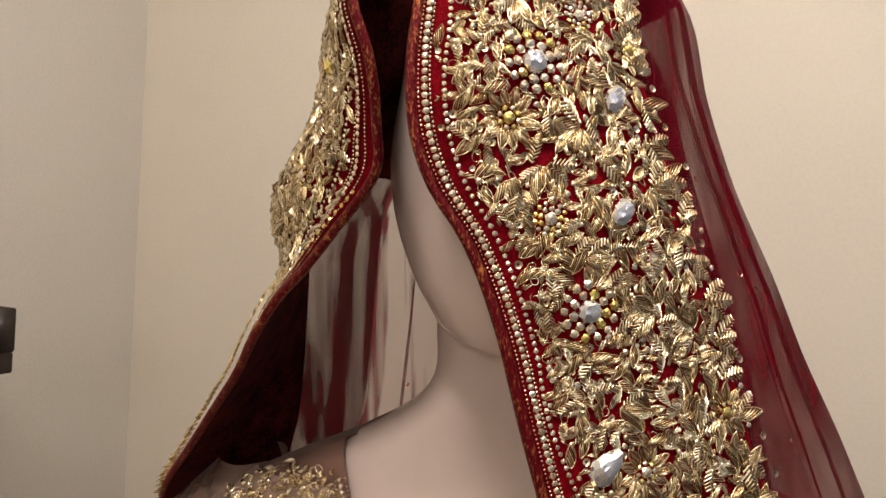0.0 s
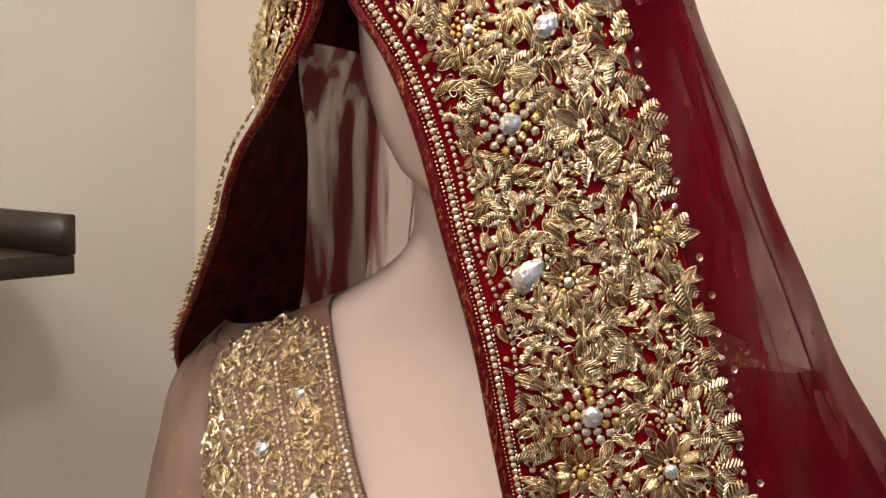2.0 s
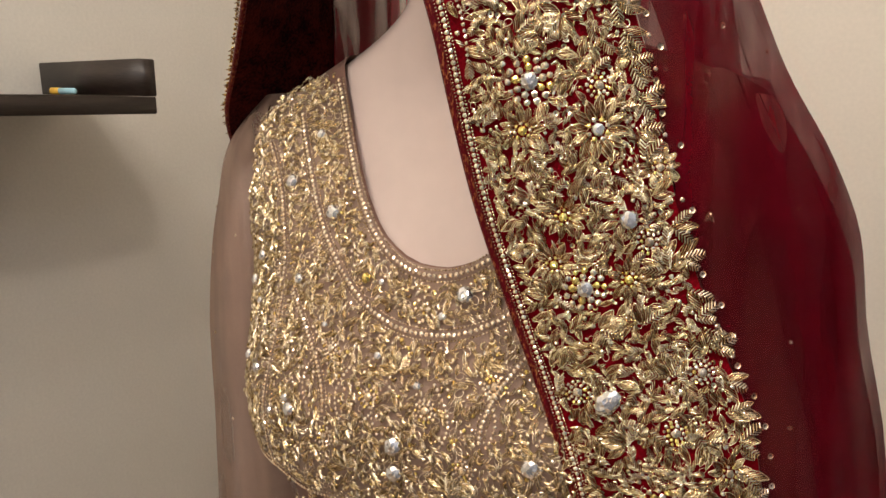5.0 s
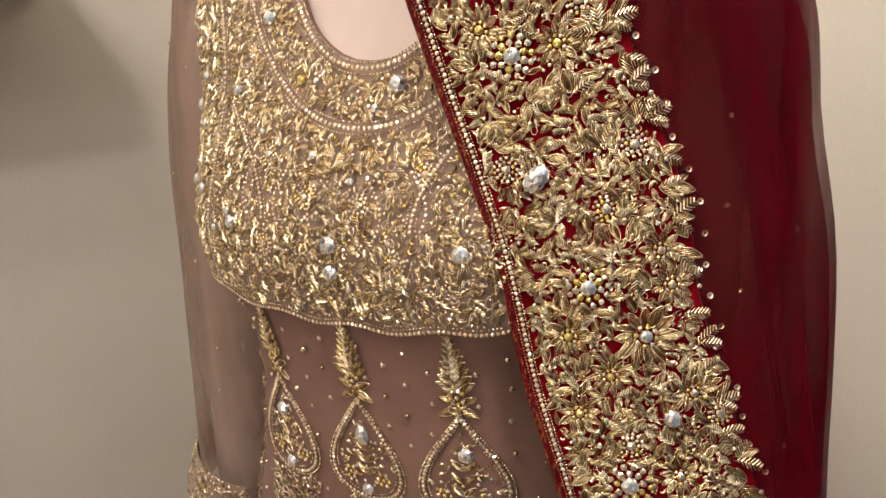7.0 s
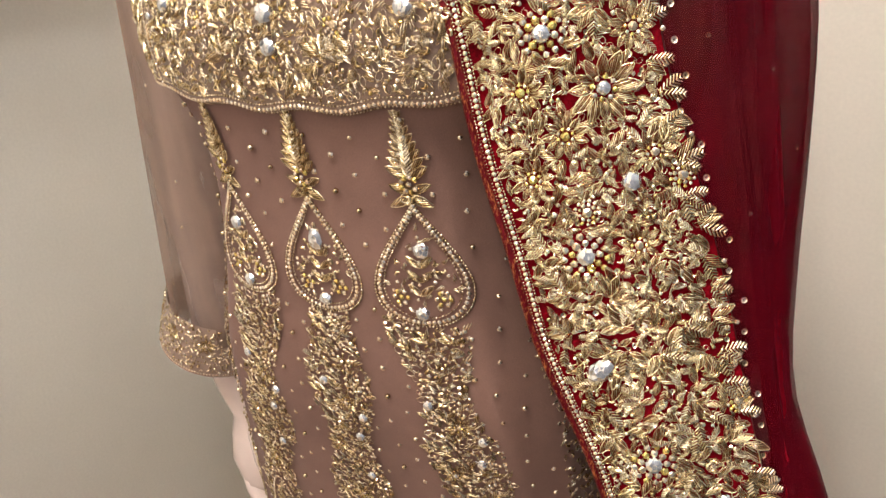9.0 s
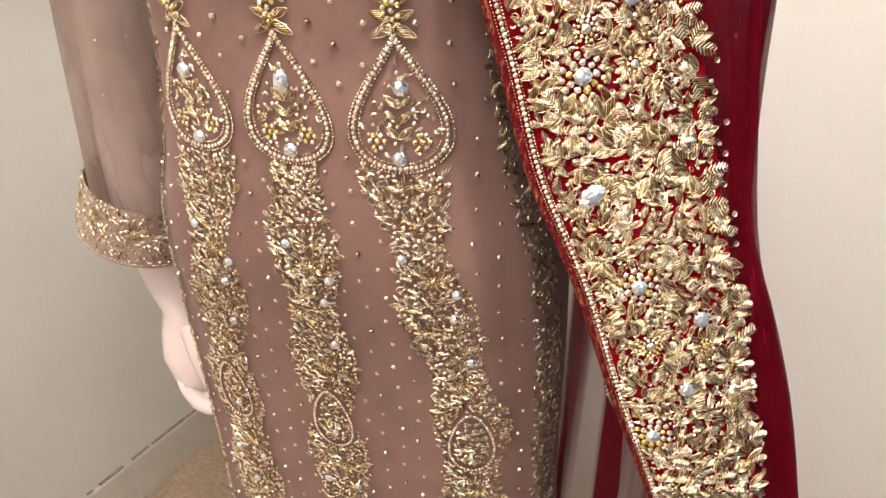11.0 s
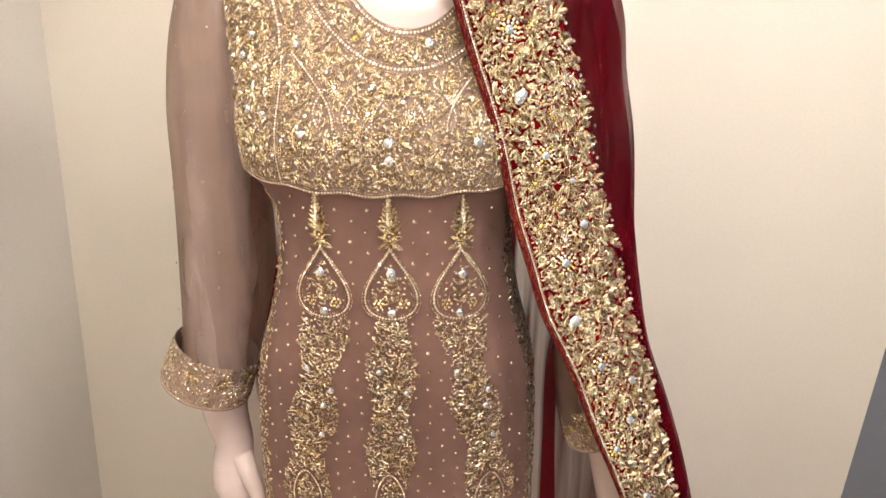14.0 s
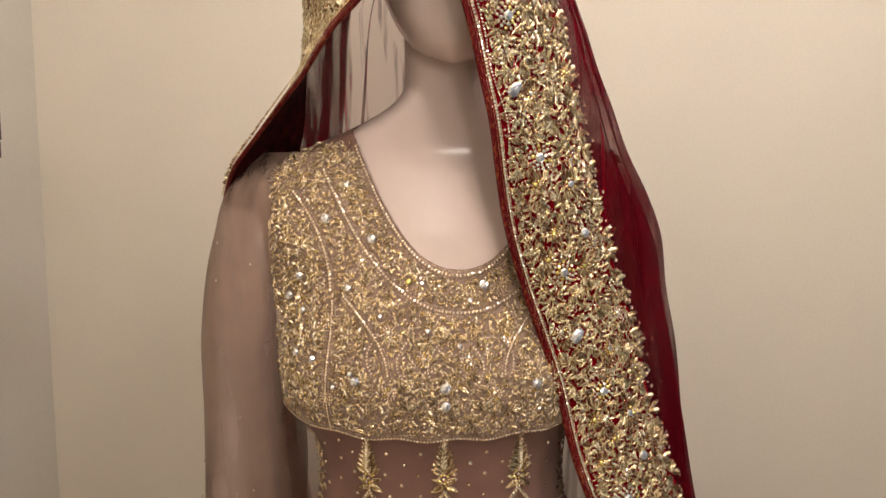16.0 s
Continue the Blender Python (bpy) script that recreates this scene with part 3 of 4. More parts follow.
SL_W = [(-0.150, 0.012, 1.614), (-0.162, 0.012, 1.590), (-0.178, 0.012, 1.53), (-0.188, 0.010, 1.45), (-0.193, 0.008, 1.35), (-0.198, 0.004, 1.25), (-0.207, 0.0, 1.18), (-0.217, -0.001, 1.125)]
RX_W, RY_W = [0.020, 0.034, 0.043, 0.049, 0.050, 0.052, 0.047, 0.0445], [0.024, 0.040, 0.050, 0.054, 0.054, 0.052, 0.049, 0.0465]
part("sleeve", sleeve_mesh(SL_W, RX_W, RY_W, 1.0), NET, dress, "sheer taupe organza sleeve")
SL_E = [(0.140, 0.014, 1.588), (0.148, 0.014, 1.566), (0.156, 0.013, 1.53), (0.170, 0.010, 1.45), (0.186, 0.006, 1.35), (0.205, 0.0, 1.25), (0.214, -0.01, 1.165), (0.221, -0.013, 1.085)]
part("sleeve", sleeve_mesh(SL_E, [0.022, 0.034, 0.040, 0.042, 0.042, 0.040, 0.038, 0.036], [0.03, 0.048, 0.05, 0.05, 0.05, 0.048, 0.045, 0.042], 4.0), NET, dress, "sheer taupe organza sleeve")


def cuff_at(cx, cy, z, rx, ry, slope, tall, flare, shift):
    """Slanting cuff: at(a, b): a along the ring in radians, b 0..1 from top to bottom."""
    def at(a, b):
        def q(a, b):
            w = 1 + flare * b
            x, y = rx * w * math.cos(a), ry * w * math.sin(a)
            return Vector((cx + x + shift * b, cy + y, z - slope * x - tall * b))
        p = q(a, b)
        du, dv = q(a + 0.01, b) - q(a - 0.01, b), q(a, b + 0.01) - q(a, b - 0.01)
        n = dv.cross(du).normalized()
        if n.x * math.cos(a) + n.y * math.sin(a) < 0:
            n = -n
        return p, n, du
    return at


CUFFS = (("cuff", cuff_at(-0.214, -0.002, 1.158, 0.045, 0.047, 0.42, 0.052, 0.08, -0.020), 21), ("cuff", cuff_at(0.220, -0.014, 1.112, 0.036, 0.042, -0.42, 0.050, 0.05, 0.014), 22))
for name, at, seed in CUFFS:
    g = Geo()
    g.grid([[tuple(at(a, b)[0]) for a in TH] for b in np.linspace(0, 1, 8)], closed=True)
    g.grid([[tuple(at(a, 1)[0] - at(a, 1)[1] * 0.002 * k) for a in TH] for k in range(3)], closed=True)
    cuff = part(name, g, YOKE, dress, "stiff cuff covered in gold bullion work")
    em = Embroidery(at, seed)
    ring = [(a, 0.95) for a in np.linspace(0, 6.28, 90)]
    chain(em, ring, 0.0028, "chain_stone", 0.0011)
    chain(em, [(a, 0.72) for a, _ in ring], 0.0028, "bead", 0.0009)
    for k in range(9):
        flower(em, 0.35 + k * 0.7, 0.36, 0.010, "stone", 7)
    fill(em, lambda: (em.rng.uniform(0, 6.28), em.rng.uniform(0.02, 0.98)), 3000, ("small_leaf", "small_leaf", "small_leaf", "small_curl", "bead"), (0.005, 0.008), 0.30)
    em.build(cuff, lambda p: p.y < 0)


def on_front(x, z):
    g = 0.0045 if z > seam(x) else 0.0012
    p = Vector(front(x, z, g))
    dx = Vector(front(x + 0.002, z, g)) - Vector(front(x - 0.002, z, g))
    dz = Vector(front(x, z + 0.002, g)) - Vector(front(x, z - 0.002, g))
    return p, dx.cross(dz), dx


# yoke embroidery
em = Embroidery(on_front, 7)


def along(fn, xs):
    return [(x, fn(x)) for x in xs]


XS = np.linspace(-0.074, 0.088, 120)


def braid(points, size=0.0016):
    """A row of pale stones between two rows of small beads, standing clear of the filling."""
    chain(em, points, size * 2.05, "chain_stone", size, 0.0012, 2.3)
    for s in (-1, 1):
        side = []
        for k in range(len(points)):
            (xa, za), (xb, zb) = points[max(k - 1, 0)], points[min(k + 1, len(points) - 1)]
            d = math.hypot(xb - xa, zb - za) or 1
            side.append((points[k][0] - s * (zb - za) / d * size * 1.9, points[k][1] + s * (xb - xa) / d * size * 1.9))
        chain(em, side, 0.0021, "bead", 0.0007, 0.0004)


braid([(x, neckline(x) - 0.0036) for x in XS])
WIDE_N = [(0.018 + (x - 0.018) * 1.34, 1.477 + 0.125 * (abs(x - 0.018) / 0.092) ** 2.2) for x in XS]
braid([q for q in WIDE_N if q[1] < 1.60])
braid([(x, seam(x) + 0.0024) for x in np.linspace(-0.146, 0.13, 90)], 0.0014)
for s in (-1, 1):
    # princess seam, shoulder curve and the scroll over the bust
    braid([(0.004 + s * (0.101 + 0.003 * math.sin(k * 0.3)), 1.378 + 0.0065 * k) for k in range(18)], 0.0013)
    braid([(0.004 + s * (0.100 + 0.036 * (k / 14) ** 2), 1.495 + 0.006 * k) for k in range(15)])
    braid([(0.004 + s * (0.088 - 0.038 * math.sin(k / 14 * 1.57)), 1.490 - 0.0046 * k) for k in range(15)], 0.0014)
    # arched sprays under the neck
    for q in range(3):
        x0 = 0.012 + s * (0.014 + 0.026 * q)
        chain(em, [(x0 + s * 0.010 * math.sin(k / 9 * 2.6), 1.452 + 0.004 * q - 0.0036 * k) for k in range(10)], 0.0030, "chain_stone", 0.0011, 0.0006, 1.8)
for x, z, r, kind in ((-0.101, 1.555, 0.0042, "crystal"), (-0.059, 1.538, 0.0042, "crystal"), (0.038, 1.499, 0.0042, "crystal"), (-0.074, 1.422, 0.0036, "crystal"), (0.003, 1.416, 0.0046, "crystal"), (0.003, 1.400, 0.0042, "crystal"), (0.081, 1.417, 0.0042, "crystal"), (-0.125, 1.505, 0.0032, "crystal"), (-0.135, 1.487, 0.0034, "crystal"), (-0.080, 1.497, 0.0030, "crystal"), (-0.082, 1.585, 0.0030, "crystal"), (-0.112, 1.437, 0.0030, "crystal"), (-0.128, 1.440, 0.0032, "crystal")):
    em.put(kind, x, z, 0.3, r * 1.2, lift=0.0012)
    em.hold(Vector(em.at(x, z)[0]), r * 1.1)
em.put("amber_bead", -0.027, 1.503, 0, 0.0034, 0.004)
for x, z, s in ((-0.098, 1.47, 0.0085), (-0.045, 1.462, 0.008), (-0.015, 1.44, 0.0085), (0.022, 1.438, 0.0085), (0.06, 1.455, 0.008), (-0.045, 1.412, 0.008), (0.045, 1.41, 0.008), (-0.10, 1.405, 0.008), (0.105, 1.43, 0.008), (-0.068, 1.52, 0.007)):
    cluster(em, x, z, s, "stone", "stone")
for x, z in ((0.003, 1.455), (-0.125, 1.53), (-0.125, 1.41), (-0.03, 1.395), (0.035, 1.395)):
    sprig(em, x, z, em.rng.uniform(1.0, 2.0), 0.011, 5, ("leaf", "feather_leaf"))


for k in range(26):
    x, z = em.rng.uniform(-0.14, 0.13), em.rng.uniform(1.385, 1.59)
    if z < neckline(x) - 0.012 and abs(x - t_xc(z)) < t_rx(z) * 0.9 and em.free(Vector(em.at(x, z)[0]), 0.003):
        em.put("crystal", x, z, em.rng.uniform(0, 6), em.rng.uniform(0.0019, 0.0027), 0.0028, lift=0.0008)


def in_yoke():
    x, z = em.rng.uniform(-0.156, 0.150), em.rng.uniform(1.37, 1.622)
    lim = t_rx(z) * 0.965
    if z < seam(x) + 0.006 or z > neckline(x) - 0.006 or abs(x - t_xc(z)) > lim:
        return None
    return x, z


fill(em, in_yoke, 12000, ("small_leaf", "small_leaf", "leaf", "small_curl", "wire_loop", "feather_leaf", "leaf"), (0.0055, 0.0090), 0.215, lambda x, z: math.atan2(z - 1.62, x - 0.01) + (0.75 if int(x * 140 + 99) % 2 else -0.75))
fill(em, in_yoke, 7000, ("bead", "stone", "bead", "stone", "stone", "amber_bead", "sequin"), (0.0020, 0.0034), 0.35)
em.build(dress, lambda p: p.x < 0.07)

# paisley columns below the seam
em = Embroidery(on_front, 11)


def lean_x(x0, z):
    """Columns follow the gown's width."""
    return x0 * (1 + 0.54 * min(max((1.235 - z) / 0.20, 0), 1)) if abs(x0) > 0.02 else x0 - 0.008 * min(max((1.235 - z) / 0.22, 0), 1)


for x0 in (-0.066, 0.001, 0.068):
    # tapering sprig from the seam, bead flower, two volutes
    for k in range(8):
        z = 1.330 + 0.0048 * k
        for s in (-1, 0, 1):
            em.put("leaf" if s else "feather_leaf", x0, z, 1.57 + s * (0.95 - 0.06 * k), 0.0135 - 0.0011 * k, 0.002, tilt=0.15)
        if k % 2:
            em.put("stone", x0 + em.rng.uniform(-0.003, 0.003), z, 0, 0.0015, lift=0.0012)
    for k in range(9):
        a = k * 0.7
        em.put("amber_bead" if k % 2 else "stone", x0, 1.327, a, 0.0017, off=(0.0044 * math.cos(a) * (k > 0), 0.0044 * math.sin(a) * (k > 0)), lift=0.0012)
    for s in (-1, 1):
        em.put("curl", x0 + s * 0.006, 1.316, 1.57 + s * 1.1, 0.011, 0.003)
        em.put("wire_loop", x0 + s * 0.004, 1.318, 1.57 + s * 1.5, 0.012, 0.003)
        em.put("leaf", x0, 1.319, 1.57 + s * 2.0, 0.013, 0.003)
        em.put("leaf", x0, 1.322, 1.57 + s * 1.2, 0.012, 0.003)
    # drop outline
    drop = []
    for k in range(61):
        t = k / 60 * 2 * math.pi
        drop.append((x0 + 0.0365 * math.sin(t) * math.sin(t / 2) ** 1.5, 1.277 + 0.037 * math.cos(t)))
    chain(em, drop, 0.0031, "chain_stone", 0.0016, 0.0008)
    chain(em, [(x0 + (a - x0) * 1.12, 1.276 + (b - 1.276) * 1.07) for a, b in drop], 0.0021, "bead", 0.0009)
    chain(em, [(x0 + (a - x0) * 0.88, 1.275 + (b - 1.275) * 0.92) for a, b in drop], 0.0021, "bead", 0.0007)
    em.put("oval_crystal" if x0 in (0.001,) else "crystal", x0 * 1.03, 1.287, 1.57, 0.0052, 0.005, lift=0.0006)
    em.put("crystal", x0, 1.246, 1.57, 0.0047, 0.005, lift=0.0006)
    for s in (-1, 1):
        for k in range(7):
            a = k * 1.05
            em.put("amber_bead" if (k + s) % 2 else "stone", x0 + s * 0.0125, 1.256, a, 0.0017, off=(0.0042 * math.cos(a) * (k > 0), 0.0042 * math.sin(a) * (k > 0)))
        for k in range(3):
            em.put("leaf", x0, 1.258 + 0.009 * k, 1.57 - s * 0.85, 0.0100, 0.002)
            em.put("small_curl", x0 + s * 0.011, 1.270 + 0.006 * k, em.rng.uniform(0, 6), 0.007, 0.002)
    for k in range(150):
        t, q = em.rng.uniform(0, 6.28), em.rng.uniform(0.2, 0.80)
        xx, zz = x0 + 0.0365 * q * math.sin(t) * math.sin(t / 2) ** 1.5, 1.273 + 0.034 * q * math.cos(t)
        if em.free(Vector(em.at(xx, zz)[0]), 0.0016):
            em.put("small_leaf" if k % 2 else "stone", xx, zz, em.rng.uniform(0, 6), 0.0065 if k % 2 else 0.0013, 0.0012)

    # band of leaves and flowers down to the hem
    def in_band(x0=x0):
        z = em.rng.uniform(0.70, 1.243)
        w = 0.021 + 0.005 * math.sin(z * 60 + x0 * 40) + 0.004 * max(0, (1.2 - z) / 0.3)
        x = lean_x(x0, z) + em.rng.uniform(-w, w)
        return (x, z) if abs(x - t_xc(z)) < t_rx(z) * 0.985 else None

    medal_x = lean_x(x0, 1.01)
    ring = [(medal_x + 0.0165 * math.sin(t) * (1.25 - 0.35 * math.cos(t)) / 1.3, 1.012 + 0.030 * math.cos(t)) for t in np.linspace(0, 6.28, 50)]
    chain(em, ring, 0.0030, "chain_stone", 0.0015, 0.0012, 2.4)
    for q in ring[::2]:
        em.hold(Vector(em.at(*q)[0]), 0.0028)
    em.put("crystal", medal_x, 0.995, 0, 0.0036, 0.004)
    for z, dx in ((1.18, -0.012), (1.155, 0.016), (1.135, 0.010), (1.095, 0.012), (0.935, -0.014), (0.935, 0.014), (0.90, 0.0)):
        em.put("crystal", lean_x(x0, z) + dx, z, 0, 0.0038, 0.0045, lift=0.0008)
    for z, dx in ((1.165, 0.004), (1.12, -0.012), (1.07, 0.0), (0.955, 0.004), (0.87, 0.008)):
        flower(em, lean_x(x0, z) + dx, z, 0.011, "stone", 7)
    fill(em, in_band, 4200, ("small_leaf", "small_leaf", "leaf", "small_curl", "wire_loop", "feather_leaf", "stone"), (0.0060, 0.0100), 0.235, lambda x, z, x0=x0: 1.57 + (0.85 if x < lean_x(x0, z) else -0.85))
    fill(em, in_band, 2400, ("stone", "stone", "stone", "sequin"), (0.0028, 0.004), 0.27)
for s in (-1, 1):
    def on_flank(s=s):
        z = em.rng.uniform(0.70, 1.36)
        return s * t_rx(z) * em.rng.uniform(0.90, 0.975), z

    fill(em, on_flank, 1800, ("small_leaf", "small_leaf", "leaf", "small_curl", "stone"), (0.0050, 0.0085), 0.28)
# scattered beads on the net
for i in range(22):
    for j in range(30):
        x, z = -0.15 + 0.0144 * i + em.rng.uniform(-0.002, 0.002), 0.74 + 0.0215 * j + (0.0105 if i % 2 else 0)
        if z < seam(x) - 0.008 and abs(x) < t_rx(z) * 0.95:
            p = Vector(on_front(x, z)[0])
            if em.free(p, 0.0045):
                em.put("stone" if (i + j) % 3 else "bead", x, z, 0, 0.0015 + 0.0006 * em.rng.random())
em.build(dress, lambda p: p.z > 1.15)

# ---- the veil ----
veil = thing("bridal_veil", FIGURE, "maroon chiffon veil with heavy gold embroidered velvet border", "veil")
IZ = [0.78, 0.87, 0.968, 1.025, 1.081, 1.136, 1.196, 1.255, 1.304, 1.348, 1.415, 1.46, 1.50, 1.556, 1.597, 1.638, 1.676, 1.714, 1.73, 1.746, 1.76, 1.776, 1.79, 1.802, 1.83, 1.87, 1.91, 1.935]
in_x = curve(IZ, [0.345, 0.318, 0.278, 0.250, 0.226, 0.201, 0.176, 0.146, 0.130, 0.115, 0.099, 0.084, 0.070, 0.054, 0.047, 0.041, 0.032, 0.023, 0.018, 0.011, 0.002, -0.004, -0.006, -0.006, -0.004, -0.004, -0.004, -0.004])
in_y = curve([0.78, 1.05, 1.3, 1.5, 1.7, 1.83, 1.88, 1.91, 1.935], [-0.13, -0.13, -0.112, -0.106, -0.130, -0.136, -0.118, -0.085, -0.03])
OZ = [0.78, 0.87, 0.949, 1.038, 1.116, 1.165, 1.227, 1.284, 1.34, 1.40, 1.44, 1.49, 1.542, 1.574, 1.611, 1.65, 1.69, 1.716, 1.738, 1.754, 1.772, 1.794, 1.817, 1.84, 1.88, 1.91, 1.935]
out_x = curve(OZ, [0.385, 0.358, 0.329, 0.301, 0.280, 0.266, 0.247, 0.230, 0.212, 0.192, 0.185, 0.166, 0.149, 0.141, 0.133, 0.122, 0.111, 0.105, 0.097, 0.094, 0.087, 0.080, 0.073, 0.070, 0.062, 0.045, 0.022])
out_y = curve([0.78, 1.05, 1.3, 1.5, 1.7, 1.83, 1.88, 1.91, 1.935], [-0.105, -0.105, -0.075, -0.075, -0.080, -0.085, -0.066, -0.035, 0.0])
si_x = curve([0.78, 0.95, 1.04, 1.086, 1.14, 1.20, 1.27, 1.333, 1.41, 1.47, 1.534, 1.566, 1.61, 1.654, 1.688, 1.729, 1.766, 1.81, 1.869, 1.91, 1.935], [0.385, 0.335, 0.316, 0.303, 0.283, 0.257, 0.249, 0.246, 0.240, 0.228, 0.219, 0.206, 0.182, 0.164, 0.149, 0.134, 0.119, 0.107, 0.095, 0.066, 0.03])
si_y = curve([0.78, 1.04, 1.2, 1.35, 1.5, 1.8, 1.9, 1.935], [-0.05, -0.035, -0.010, 0.010, 0.014, 0.0, 0.01, 0.02])


def border_east(u, z):
    """u 0 at the face, 1 at the outer edge."""
    x = in_x(z) + (out_x(z) - in_x(z)) * u
    y = in_y(z) + (out_y(z) - in_y(z)) * u - (0.006 + 0.006 * (z > 1.7) * min((z - 1.7) * 10, 1)) * math.sin(math.pi * u)
    y += 0.002 * math.sin(z * 38 + u * 3) * u
    return Vector((x, y, z))


LZ = [1.555, 1.575, 1.60, 1.63, 1.659, 1.68, 1.699, 1.718, 1.731, 1.747, 1.761, 1.769, 1.788, 1.812, 1.832, 1.87, 1.91, 1.935]
l0_x = curve(LZ, [-0.214, -0.205, -0.190, -0.162, -0.134, -0.113, -0.097, -0.081, -0.066, -0.050, -0.036, -0.029, -0.026, -0.026, -0.031, -0.030, -0.022, -0.010])
l0_y = curve(LZ, [0.022, 0.0, -0.02, -0.038, -0.056, -0.071, -0.084, -0.092, -0.097, -0.103, -0.108, -0.112, -0.118, -0.127, -0.131, -0.116, -0.084, -0.03])
lb_x = curve([1.555, 1.60, 1.63, 1.683, 1.74, 1.77, 1.80, 1.83, 1.87, 1.91, 1.935], [-0.155, -0.146, -0.138, -0.131, -0.125, -0.116, -0.098, -0.080, -0.064, -0.040, -0.014])
lb_y = curve([1.555, 1.60, 1.63, 1.683, 1.74, 1.77, 1.80, 1.83, 1.87, 1.91, 1.935], [0.085, 0.050, 0.047, 0.042, 0.034, 0.012, -0.014, -0.030, -0.025, -0.01, 0.0])


def border_west(u, z):
    x = l0_x(z) + (lb_x(z) - l0_x(z)) * u
    y = l0_y(z) + (lb_y(z) - l0_y(z)) * u
    bulge = (0.004 + 0.018 * math.exp(-((z - 1.765) / 0.03) ** 2)) * math.sin(math.pi * u)
    return Vector((x - bulge, y - bulge * 0.4, z))


def with_normal(fn, out, du=0.02, dz=0.004, lift=0.0022):
    def at(u, z):
        p = fn(u, z)
        a, b = fn(u + du, z) - fn(u - du, z), fn(u, z + dz) - fn(u, z - dz)
        n = a.cross(b).normalized()
        if n.dot(out) < 0:
            n = -n
        return p + n * lift, n, a
    return at


EAST, WEST = with_normal(border_east, Vector((0.3, -1, 0))), with_normal(border_west, Vector((-1, -0.6, 0)))
# sheer cloth: from the outer edge of one border, over shoulder and back, to the other
VZ = np.concatenate([np.linspace(0.30, 1.5, 60), np.linspace(1.515, 1.935, 44)])
lk_x = curve([0.30, 0.6, 1.0, 1.3, 1.50, 1.555], [-0.33, -0.31, -0.262, -0.205, -0.178, -0.155])
lk_y = curve([0.30, 0.6, 1.0, 1.3, 1.50, 1.555], [0.135, 0.13, 0.125, 0.115, 0.105, 0.085])
back_y = curve([0.30, 0.8, 1.1, 1.3, 1.5, 1.6, 1.7, 1.8, 1.88, 1.935], [0.165, 0.15, 0.145, 0.125, 0.112, 0.100, 0.105, 0.118, 0.095, 0.02])
dome = curve([0.3, 1.8, 1.85, 1.9, 1.935], [1, 1, 0.86, 0.5, 0.02])
rows = []
for z in VZ:
    zz = max(z, 0.78)
    e = border_east(0.97, zz)
    s = Vector((si_x(zz), si_y(zz), z))
    e.z = z
    w = border_west(0.96, z) if z >= 1.555 else Vector((lk_x(z), lk_y(z), z))
    by, dm = back_y(z), dome(z)
    knots = [e, e.lerp(s, 0.45) + Vector((0.006, -0.010, 0)) * dm, s, Vector((s.x - 0.042 * dm, 0.065 * dm + 0.01, z)), Vector((0.105 * dm + 0.01, by * 0.92, z)), Vector((0.03, by, z)), Vector((-0.05 * dm, by, z)), Vector(((w.x * 0.62), by * 0.92, z)), w]
    fx, fy = curve(range(9), [k.x for k in knots]), curve(range(9), [k.y for k in knots])
    row = []
    for i in range(161):
        q = 8 * i / 160
        fold = 0.0075 * noise.noise(Vector((q * 3.6, z * 1.1, 2.0))) + 0.004 * noise.noise(Vector((q * 9.0, z * 1.6, 5.0)))
        fold *= min(q * 1.2, (8 - q) * 1.2, 1.0) * min((1.935 - z) * 12, 1)
        a, b = Vector((fx(min(q + 0.1, 8)) - fx(max(q - 0.1, 0)), fy(min(q + 0.1, 8)) - fy(max(q - 0.1, 0)), 0)), None
        n = Vector((a.y, -a.x, 0)).normalized() if a.length > 1e-6 else Vector((0, 0, 0))
        row.append((fx(q) + n.x * fold, fy(q) + n.y * fold, z))
    rows.append(row)
part("shoulder_fall", Geo().grid([row[:73] for row in rows]), MAROON, veil, "sheer maroon chiffon falling over the shoulder")
under = []
for z, row in zip(VZ, rows):
    if z < 1.625:
        under.append([(p[0] - 0.0025, p[1] + 0.003, p[2] - 0.035 * (j / 60) ** 1.5 * (z > 1.3) * min((z - 1.3) * 4, 1)) for j, p in enumerate(row[:61])])
part("under_layer", Geo().grid(under), MAROON, veil, "second layer of maroon chiffon below the shoulder")
part("back_fall", Geo().grid([row[72:] for z, row in zip(VZ, rows) if z > 1.49]), MAROON_THIN, veil, "single layer of sheer maroon chiffon with thin gathers")
part("back_fall", Geo().grid([row[72:] for z, row in zip(VZ, rows) if z < 1.51]), MAROON_LOW, veil, "loose maroon chiffon layers behind the dress")
crown = [[(p[0] * 0.985, p[1] * 0.985, p[2] - 0.002) for p in row[(80 if z < 1.862 else 0):]] for z, row in zip(VZ, rows)]
inner = [[(p[0] * (1 - 0.05 * k) + 0.003 * k, p[1] * (1 - 0.06 * k), p[2]) for p, k in zip(row[149:], np.linspace(1, 0, 12))] for z, row in zip(VZ, rows) if 1.45 < z < 1.80]
part("gathered_fold", Geo().grid(inner), MAROON, veil, "dense maroon gathers beside the velvet")
# added sheet: paints the hood's inner shade and keeps overhead light off the face
g = Geo()
g.grid([c for c, z in zip(crown, VZ) if 1.785 < z < 1.862])
k = [i for i, z in enumerate(VZ) if z >= 1.862][0]
g.grid([crown[k - 1], crown[k][80:]])
g.grid(crown[k:])
part("crown_lining", g, BACK_AND_SHADE, veil, "added dark sheet standing in for the shade inside the hood")
VEIL_ROWS = rows


